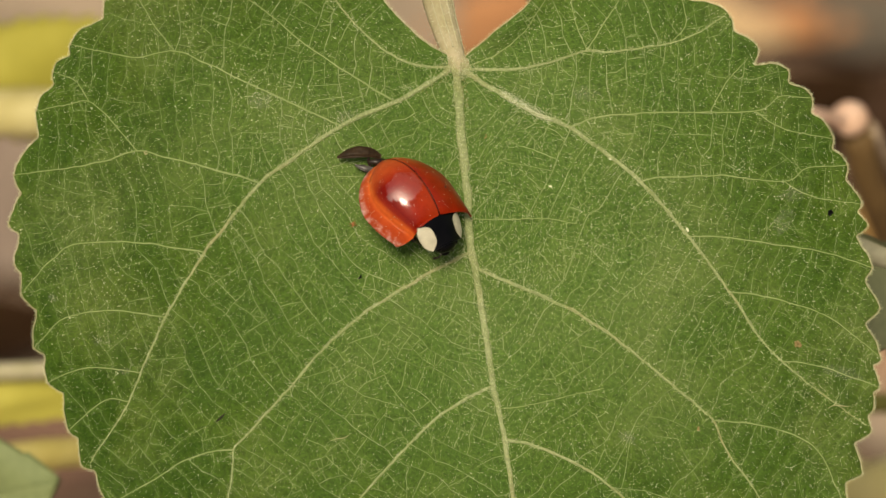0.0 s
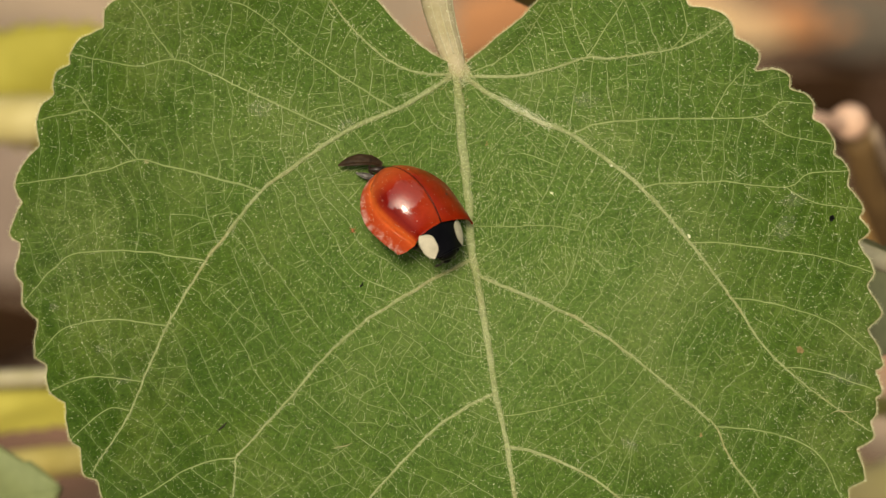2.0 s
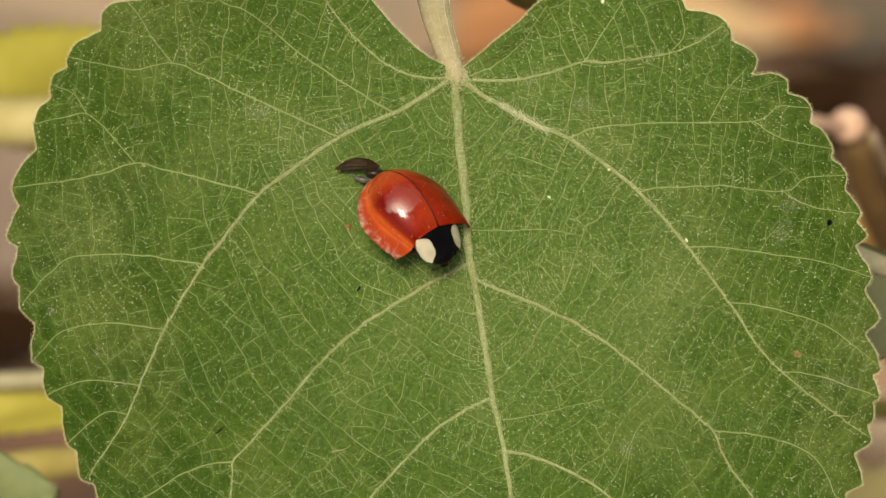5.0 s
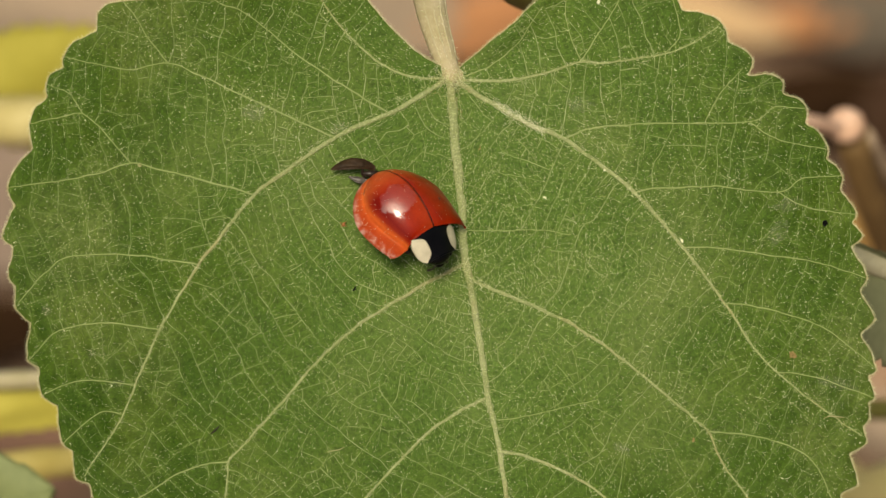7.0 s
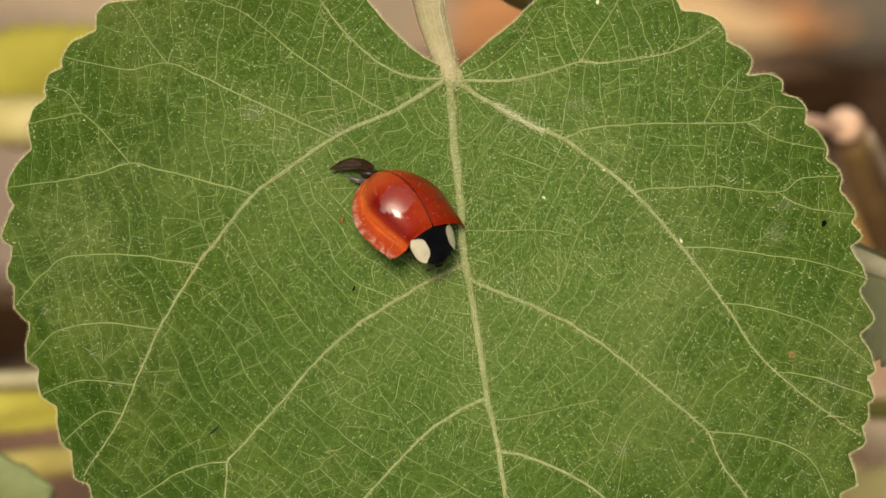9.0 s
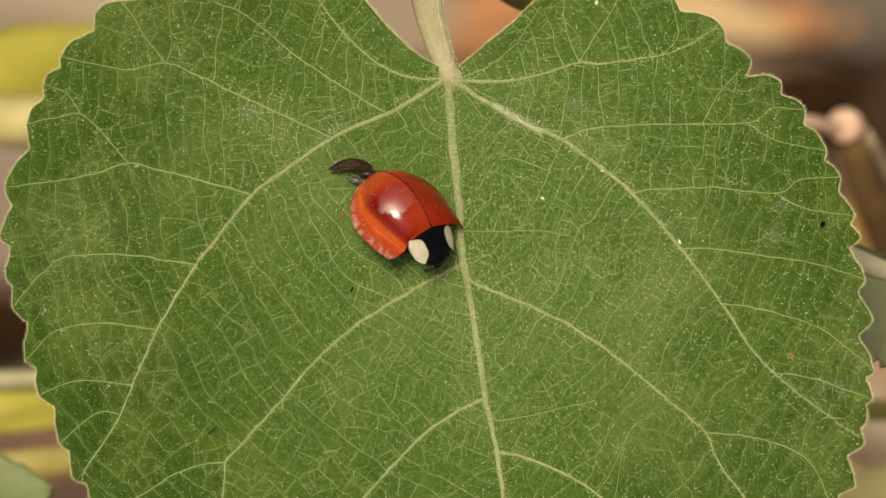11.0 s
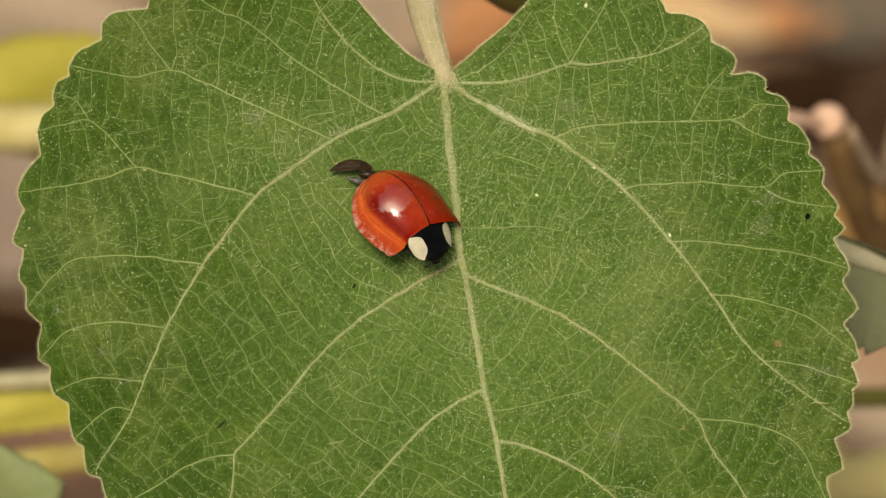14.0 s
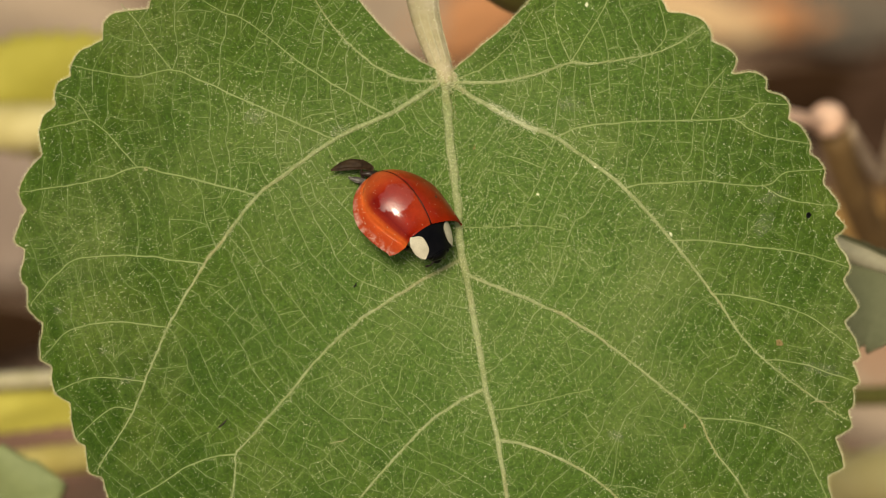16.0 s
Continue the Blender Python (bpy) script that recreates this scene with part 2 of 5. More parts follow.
MAT_BROWN = simple("brown dead leaf", (0.15, 0.08, 0.05), (0.25, 0.14, 0.09), 12, 0.8, 0.4, 0.3)
MAT_GREYBROWN = simple("grey-brown dead leaf", (0.10, 0.08, 0.055), (0.15, 0.12, 0.085), 12, 0.8, 0.4, 0.3)
MAT_FAWN = simple("fawn dead leaf", (0.33, 0.20, 0.12), (0.45, 0.28, 0.17), 12, 0.8, 0.4, 0.3)
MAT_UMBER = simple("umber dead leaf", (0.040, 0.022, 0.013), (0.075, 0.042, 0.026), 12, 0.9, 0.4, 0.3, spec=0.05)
MAT_OCHRE = simple("ochre dead leaf", (0.20, 0.11, 0.028), (0.32, 0.18, 0.05), 12, 0.8, 0.4, 0.3)
MAT_SOIL = soil_material()
MAT_CASE = elytron_material()
MAT_BLACK = simple("black chitin", (0.002, 0.002, 0.0025), (0.005, 0.0045, 0.005), 0.6, 0.3, 0.15, 0.01, 0.05, 0.12)
MAT_CREAM = simple("cream chitin", (0.46, 0.42, 0.30), (0.62, 0.57, 0.42), 0.5, 0.45, 0.15, 0.01, 0.06)
MAT_WING = simple("dark wing membrane", (0.018, 0.011, 0.006), (0.055, 0.034, 0.018), 0.35, 0.4, 0.6, 0.03, 0.10, 0.10)
MAT_GREYWING = simple("grey wing membrane", (0.04, 0.036, 0.03), (0.12, 0.11, 0.095), 0.4, 0.3, 0.5, 0.02, 0.08)
MAT_LEG = simple("dark brown chitin", (0.014, 0.009, 0.006), (0.03, 0.018, 0.012), 0.5, 0.4, 0.2, 0.01, 0.06)
MAT_MITE = simple("orange mite", (0.30, 0.11, 0.035), (0.40, 0.16, 0.05), 0.2, 0.5, 0.1, 0.01)
MAT_SPECK = simple("brown crumb", (0.22, 0.150, 0.05), (0.40, 0.30, 0.13), 0.4, 0.9, 0.5, 0.03, 0.1)


# ---------------------------------------------------------------- building helpers
def thing(name, m, label, category, group="", kind=""):
    ob = new(name)
    ob.empty_display_size = 0.002
    ob.matrix_world = m
    return tagged(ob, label, category, group, kind)


def mesh_part(name, verts, faces, mat, parent, label="", smooth=True, attribute=None, kind=""):
    """verts in millimetres in the parent's space, linked as one mesh under it."""
    me = bpy.data.meshes.new(name)
    me.from_pydata([(a * MM, b * MM, c * MM) for a, b, c in verts], [], faces)
    me.materials.append(mat)
    if smooth:
        me.shade_smooth()
    if attribute:
        key, values = attribute
        me.attributes.new(key, "FLOAT", "POINT").data.foreach_set("value", np.asarray(values, np.float32))
    me.update()
    ob = new(name, me)
    if parent:
        ob.parent = parent
    return tagged(ob, label, kind=kind)


def spline(points, step=0.5):
    """A smooth curve through the points (Catmull-Rom), sampled about every step."""
    p = np.array(points, float)
    p = np.vstack([2 * p[0] - p[1], p, 2 * p[-1] - p[-2]])
    out = []
    for i in range(1, len(p) - 2):
        k = max(2, int(np.linalg.norm(p[i + 1] - p[i]) / step))
        for s in np.arange(k) / k:
            out.append(0.5 * (2 * p[i] + (p[i + 1] - p[i - 1]) * s + (2 * p[i - 1] - 5 * p[i] + 4 * p[i + 1] - p[i + 2]) * s * s
                              + (3 * p[i] - p[i - 1] - 3 * p[i + 1] + p[i + 2]) * s ** 3))
    out.append(p[-2])
    return np.array(out)


def tube(points, radii, sides=10, squash=1.0, up=(0, 0, 1), ripple=0.0, seed=0):
    """A closed round rod along points in space."""
    rng = random.Random(seed)
    p = np.array(points, float)
    r = np.interp(np.linspace(0, 1, len(p)), np.linspace(0, 1, len(radii)), radii)
    d = np.gradient(p, axis=0)
    d /= np.linalg.norm(d, axis=1)[:, None] + 1e-12
    verts, faces = [], []
    ref = np.array(up, float)
    for i in range(len(p)):
        a = np.cross(ref, d[i])
        if np.linalg.norm(a) < 0.05:
            a = np.cross((1, 0.2, 0.1), d[i])
        a /= np.linalg.norm(a)
        b = np.cross(d[i], a)
        wob = 1 + ripple * rng.uniform(-1, 1)
        for k in range(sides):
            t = 2 * math.pi * k / sides
            verts.append(tuple(p[i] + r[i] * wob * (a * math.cos(t) + b * squash * math.sin(t))))
    for i in range(len(p) - 1):
        for k in range(sides):
            q = (k + 1) % sides
            faces.append((i * sides + k, i * sides + q, (i + 1) * sides + q, (i + 1) * sides + k))
    faces.append(tuple(range(sides - 1, -1, -1)))
    faces.append(tuple((len(p) - 1) * sides + k for k in range(sides)))
    return verts, faces


def ellipsoid(centre, radii, turn=None, rings=10, sides=16):
    verts, faces = [], []
    m = turn or Matrix.Identity(3)
    for i in range(rings + 1):
        f = math.pi * i / rings
        for k in range(sides):
            t = 2 * math.pi * k / sides
            v = m @ Vector((radii[0] * math.cos(f), radii[1] * math.sin(f) * math.cos(t), radii[2] * math.sin(f) * math.sin(t)))
            verts.append(tuple(v + Vector(centre)))
    for i in range(rings):
        for k in range(sides):
            q = (k + 1) % sides
            faces.append((i * sides + k, i * sides + q, (i + 1) * sides + q, (i + 1) * sides + k))
    return verts, faces


class Heap:
    """Many small pieces gathered for one mesh."""

    def __init__(self):
        self.v, self.f = [], []

    def add(self, verts, faces):
        o = len(self.v)
        self.v.extend(verts)
        self.f.extend(tuple(i + o for i in f) for f in faces)


# ---------------------------------------------------------------- the leaf's outline and veins
LEFT_SINUS = [(0.07, 10.99), (-1.54, 11.76), (-2.94, 12.92), (-4.17, 14.21), (-5.22, 15.44), (-6.44, 16.84)]
LEFT_TIPS = [(-8.54, 18.06), (-11.69, 18.41), (-14.49, 17.54), (-17.47, 16.21), (-20.86, 13.90), (-22.93, 11.31), (-23.94, 9.66), (-24.89, 7.32), (-26.15, 3.43), (-26.36, 0.46),
             (-25.97, -1.93), (-25.55, -3.71), (-24.82, -6.83), (-23.94, -8.93), (-22.61, -11.80), (-21.77, -13.86), (-20.27, -16.00), (-17.99, -18.34), (-15.19, -20.27), (-12.04, -22.02),
             (-8.19, -23.59), (-3.99, -24.99), (0.56, -26.22)]
APEX = (5.29, -27.79)
RIGHT_SINUS = [(0.63, 10.99), (2.31, 12.46), (4.06, 13.86), (5.11, 15.02), (5.88, 15.65)]
RIGHT_TIPS = [(8.09, 16.77), (10.71, 17.12), (13.34, 15.72), (16.56, 13.62), (18.27, 11.66), (20.06, 10.54), (21.53, 8.86), (22.86, 6.48), (23.70, 4.90), (24.64, 2.59),
              (25.03, 1.30), (25.34, -1.19), (25.76, -3.64), (25.94, -6.62), (25.87, -8.37), (25.52, -9.70), (25.41, -11.06), (24.85, -13.55), (24.08, -16.07), (22.61, -18.52),
              (20.51, -20.62), (17.71, -22.37), (14.56, -23.94), (11.06, -25.34), (7.91, -26.57)]


TORN = {(18.27, 11.66)}


def toothed(tips, start, inward_sign, rng, deep):
    """The margin from tip to tip: a swelling flank, a blunt tip, and a short step in to the next notch."""
    out, prev = [], np.array(start)
    notch = prev
    for i, tip in enumerate(tips):
        tip = np.array(tip)
        chord = tip - notch
        n = np.array((-chord[1], chord[0])) * inward_sign
        long = np.linalg.norm(chord)
        for s in np.linspace(0, 1, max(5, int(long / 0.22)), endpoint=False):
            round_flank = 0.03 + 0.10 * min(1.0, max(0.0, (tip[1] + 2) / 12))      # blunt round teeth near the stalk, hooked ones further down
            swell = -round_flank * math.sin(math.pi * s ** 1.25) + 0.012 * math.sin(9 * s + i)
            out.append(notch + chord * s + n * swell)
        out.append(tip)
        if i + 1 < len(tips):
            on = np.array(tips[i + 1]) - tip
            side = np.array((-on[1], on[0])) / np.linalg.norm(on) * inward_sign
            depth = min((deep if tip[1] < 3 else 0.19) * np.linalg.norm(on), 0.8) * rng.uniform(0.8, 1.2)
            notch = tip + on * rng.uniform(0.22, 0.34) + side * depth
            if tuple(tip) in TORN:                           # one lobe lies half folded over the next
                notch = tip + on * 0.10 + side * 0.95
            out.append(tip + (notch - tip) * 0.5 + on * 0.03)
    return out


def leaf_outline():
    rng = random.Random(4)
    left = list(spline(LEFT_SINUS, 0.3)) + toothed(LEFT_TIPS, LEFT_SINUS[-1], 1, rng, 0.21)
    right = list(spline(RIGHT_SINUS, 0.3)) + toothed(RIGHT_TIPS, RIGHT_SINUS[-1], -1, rng, 0.36)
    rough = np.array(left + [np.array(APEX)] + right[::-1])
    ring = np.vstack([rough, rough[:1]])
    run = np.r_[0, np.cumsum(np.linalg.norm(np.diff(ring, axis=0), axis=1))]
    at = np.arange(0, run[-1] - 0.1, 0.13)
    p = np.c_[np.interp(at, run, ring[:, 0]), np.interp(at, run, ring[:, 1])]
    p = p + np.array([(0.07 * noise.noise((a * 1.3, b * 1.3, 1.0)) + 0.05 * noise.noise((a * 4, b * 4, 2.0)),
                       0.07 * noise.noise((a * 1.3, b * 1.3, 7.0)) + 0.05 * noise.noise((a * 4, b * 4, 9.0))) for a, b in p])
    for _ in range(1):                       # teeth and notches are worn round
        p = (np.roll(p, 1, 0) + 2 * p + np.roll(p, -1, 0)) / 4
    return p


OUTLINE = leaf_outline()


def vein_line(points, step):
    """A vein's course: a smooth curve with a slight waver."""
    p = spline(points, step)
    return p + np.array([(0.07 * noise.noise((a * 0.9, b * 0.9, 3.0)) + 0.035 * noise.noise((a * 2.6, b * 2.6, 5.0)),
                          0.07 * noise.noise((a * 0.9, b * 0.9, 11.0)) + 0.035 * noise.noise((a * 2.6, b * 2.6, 8.0))) for a, b in p])


MAIN_VEINS, SIDE_VEINS = [], []


def main_vein(name, start_half, end_half, *points):
    MAIN_VEINS.append((name, start_half, end_half, points))


def side_vein(half, *points):
    SIDE_VEINS.append((half, points))


# half-widths at start and end, and the course of each vein from its root
main_vein("midrib", 0.42, 0.10, (0.14, 10.61), (0.46, 7.04), (0.88, 3.54), (1.16, 0.00), (1.58, -2.07), (2.31, -6.13), (2.73, -8.72), (3.50, -12.22), (3.99, -15.44), (4.59, -19.57), (5.22, -27.27))
main_vein("lateral_vein", 0.30, 0.06, (0.07, 10.43), (-2.94, 8.54), (-6.62, 6.79), (-9.94, 4.41), (-11.48, 3.19), (-13.97, 0.00), (-14.74, -1.02), (-16.94, -4.87), (-18.41, -8.37), (-19.22, -10.29), (-21.32, -13.69))
main_vein("lateral_vein", 0.30, 0.05, (0.35, 10.40), (3.01, 8.79), (5.11, 7.63), (6.86, 6.97), (9.31, 5.29), (11.27, 3.75), (14.21, 0.49), (16.84, -2.94), (18.41, -5.29), (19.99, -6.97), (23.31, -9.49), (25.06, -10.64))
main_vein("lateral_vein", 0.16, 0.04, (0.00, 10.40), (-1.72, 10.43), (-2.94, 10.71), (-4.52, 11.59), (-6.51, 13.51), (-7.67, 15.09), (-9.24, 17.54))
main_vein("lateral_vein", 0.19, 0.05, (0.42, 10.40), (2.66, 10.29), (4.41, 10.43), (6.16, 10.89), (7.98, 11.48), (9.31, 11.38), (11.06, 11.69), (12.99, 12.01), (14.56, 12.64), (16.14, 13.69))
main_vein("lateral_vein", 0.21, 0.06, (1.26, -0.63), (-0.14, -1.37), (-1.72, -2.24), (-5.04, -4.41), (-7.67, -6.79), (-9.24, -8.72), (-12.04, -11.87), (-12.74, -12.74), (-12.81, -14.32), (-13.44, -18.17), (-14.14, -20.62))
main_vein("lateral_vein", 0.21, 0.06, (1.58, -1.65), (3.36, -2.35), (7.04, -3.89), (8.96, -5.04), (10.71, -6.27), (14.21, -9.07), (15.86, -10.50), (16.66, -12.22), (18.94, -15.54), (20.34, -19.57))
main_vein("lateral_vein", 0.19, 0.06, (2.73, -8.65), (0.91, -9.59), (-0.84, -10.82), (-2.24, -12.22), (-5.04, -15.37), (-8.54, -19.92), (-10.29, -22.37))
main_vein("lateral_vein", 0.18, 0.06, (3.47, -11.87), (5.11, -12.22), (8.09, -13.44), (10.71, -15.37), (13.86, -18.87), (15.96, -22.37))
main_vein("lateral_vein", 0.16, 0.05, (4.06, -15.72), (1.61, -17.47), (-0.84, -19.92), (-2.94, -23.42))
side_vein(0.14, (-3.50, 8.33), (-5.04, 9.14), (-7.84, 10.89), (-9.24, 11.87), (-11.94, 13.97), (-13.44, 14.56), (-15.19, 15.61))
side_vein(0.15, (-6.62, 6.79), (-8.54, 7.56), (-11.69, 8.96), (-15.19, 10.54), (-16.66, 11.03), (-18.83, 10.61), (-20.13, 10.78), (-22.82, 11.31))
side_vein(0.08, (-16.66, 11.03), (-17.82, 12.46), (-18.69, 13.86), (-19.74, 15.09))
side_vein(0.16, (-11.38, 3.26), (-13.44, 3.82), (-16.94, 4.66), (-18.80, 5.01), (-20.79, 4.41), (-22.89, 3.96), (-25.97, 3.50))
side_vein(0.09, (-18.80, 5.01), (-20.27, 6.69), (-21.67, 7.91), (-23.24, 7.67), (-24.78, 7.32))
side_vein(0.07, (-21.67, 7.91), (-22.54, 9.14), (-23.84, 9.66))
side_vein(0.12, (-14.70, -0.95), (-16.59, -0.67), (-18.34, -0.46), (-22.19, -0.53), (-23.94, -1.72), (-25.41, -3.47))
side_vein(0.11, (-16.94, -4.87), (-18.69, -4.62), (-20.44, -4.52), (-22.96, -4.97), (-24.12, -6.20), (-24.71, -6.76))
side_vein(0.09, (-18.38, -8.23), (-20.44, -7.95), (-22.19, -8.09), (-23.84, -8.86))
side_vein(0.08, (-19.04, -9.94), (-20.44, -9.84), (-22.19, -11.34), (-22.54, -11.73))
side_vein(0.12, (-12.74, -12.67), (-14.49, -12.92), (-16.07, -13.62), (-17.64, -14.67), (-19.92, -15.96))
side_vein(0.13, (6.97, 6.93), (9.31, 7.63), (13.51, 7.88), (18.06, 8.05), (19.64, 8.96), (21.42, 8.86))
side_vein(0.08, (18.06, 8.05), (19.64, 7.04), (22.75, 6.48))
side_vein(0.07, (15.44, 8.02), (16.31, 9.66), (17.64, 11.24))
side_vein(0.13, (11.20, 3.71), (12.81, 3.99), (16.31, 4.13), (19.88, 3.85), (21.21, 4.66), (23.59, 4.90))
side_vein(0.08, (19.88, 3.85), (21.56, 3.01), (24.57, 2.59))
side_vein(0.11, (14.21, 0.46), (16.31, 0.46), (19.81, 0.04), (22.61, -0.39), (25.27, -1.19))
side_vein(0.10, (16.73, -2.80), (18.76, -3.01), (22.26, -3.99), (24.36, -5.39), (25.87, -6.62))
side_vein(0.08, (19.88, -6.90), (21.56, -7.04), (23.31, -7.49), (25.80, -8.37))
side_vein(0.10, (7.98, 11.48), (8.96, 13.16), (9.94, 14.74), (10.89, 17.05))
side_vein(0.07, (7.98, 11.48), (7.21, 13.34), (7.04, 15.09), (7.56, 16.49))
side_vein(0.09, (0.56, 10.47), (2.31, 11.06), (4.06, 12.46), (5.64, 14.74))
side_vein(0.12, (15.86, -10.50), (18.06, -10.64), (19.81, -10.99), (21.56, -11.69), (22.61, -12.92), (24.01, -16.00))
side_vein(0.07, (1.19, 1.30), (3.01, 1.33), (5.46, 1.40), (7.56, 1.16))
side_vein(0.07, (3.01, -10.05), (5.11, -9.77), (7.56, -9.10), (9.31, -8.72))
side_vein(0.08, (12.99, 12.01), (13.86, 13.34), (13.27, 15.61))

# a fine raster of the leaf's plane for the branching of the small veins
CELL, U0, V0, NU, NV = 0.1, -29.0, -31.0, 580, 510


def raster_inside(poly):
    inside = np.zeros((NV, NU), bool)
    a, b = poly, np.roll(poly, -1, axis=0)
    for j in range(NV):
        v = V0 + (j + 0.5) * CELL
        hit = (a[:, 1] > v) != (b[:, 1] > v)
        x = np.sort(a[hit, 0] + (v - a[hit, 1]) / (b[hit, 1] - a[hit, 1]) * (b[hit, 0] - a[hit, 0]))
        for p, q in zip(x[::2], x[1::2]):
            inside[j, max(0, int((p - U0) / CELL + 0.5)):max(0, int((q - U0) / CELL + 0.5))] = True
    return inside


INSIDE = raster_inside(OUTLINE)
OWNER = np.zeros((NV, NU), np.int32)


def cell_of(p):
    return int((p[1] - V0) / CELL), int((p[0] - U0) / CELL)


def inside_leaf(p):
    j, i = cell_of(p)
    return 0 <= j < NV and 0 <= i < NU and bool(INSIDE[j, i])


def claim(line, number):
    for a, b in zip(line[:-1], line[1:]):
        k = max(1, int(np.linalg.norm(np.subtract(b, a)) / (CELL * 0.5)))
        for s in range(k + 1):
            j, i = cell_of(a + (b - a) * s / k)
            if 0 <= j < NV - 1 and 0 <= i < NU - 1:
                for q in ((j, i), (j + 1, i), (j, i + 1)):
                    OWNER[q] = OWNER[q] or number


HUB = np.array((0.2, 10.5))
RUNG = 1.65      # usual distance between ladder veins


def grow(start, angle, number, parent, limit, wander, must_join, rng, room=0):
    """One small vein from a point on another: it goes on, in short straight runs, until it meets a vein or the margin."""
    p, line, bend = np.array(start), [np.array(start)], 0.0
    for k in range(int(limit / 0.16)):
        if k % 5 == 4 and rng.random() < 0.7:
            bend = rng.gauss(-0.4 * bend, wander * 2.4)
        angle += rng.gauss(0, 0.12 * wander)
        p = p + 0.16 * np.array((math.cos(angle + bend), math.sin(angle + bend)))
        j, i = cell_of(p)
        if not (0 <= j < NV and 0 <= i < NU) or not INSIDE[j, i]:
            return line if not must_join and k > 5 else None
        line.append(p)
        o = OWNER[j, i]
        if o and o != number and (o != parent or k > 9) and k > 1:
            return line
        if room and k == 3:
            box = OWNER[max(0, j - room):j + room + 1, max(0, i - room):i + room + 1]
            if np.any((box > 0) & (box != parent)):
                return None
    return None if must_join else line


def sectors():
    """Numbers the fields between the larger veins."""
    free, mark, count = INSIDE & (OWNER == 0), np.zeros((NV, NU), np.int32), 0
    for j0, i0 in zip(*np.nonzero(free)):
        if mark[j0, i0]:
            continue
        count += 1
        stack = [(int(j0), int(i0))]
        mark[j0, i0] = count
        while stack:
            j, i = stack.pop()
            for q in ((j + 1, i), (j - 1, i), (j, i + 1), (j, i - 1)):
                if 0 <= q[0] < NV and 0 <= q[1] < NU and free[q] and not mark[q]:
                    mark[q] = count
                    stack.append(q)
    return mark, count


def spread_field(owner=OWNER):
    d = np.where(owner > 0, 0.0, 9.0)
    for _ in range(12):
        for dj, di, c in ((0, 1, 1), (0, -1, 1), (1, 0, 1), (-1, 0, 1), (1, 1, 1.41), (1, -1, 1.41), (-1, 1, 1.41), (-1, -1, 1.41)):
            d = np.minimum(d, np.roll(np.roll(d, dj, 0), di, 1) + c * CELL)
    return d


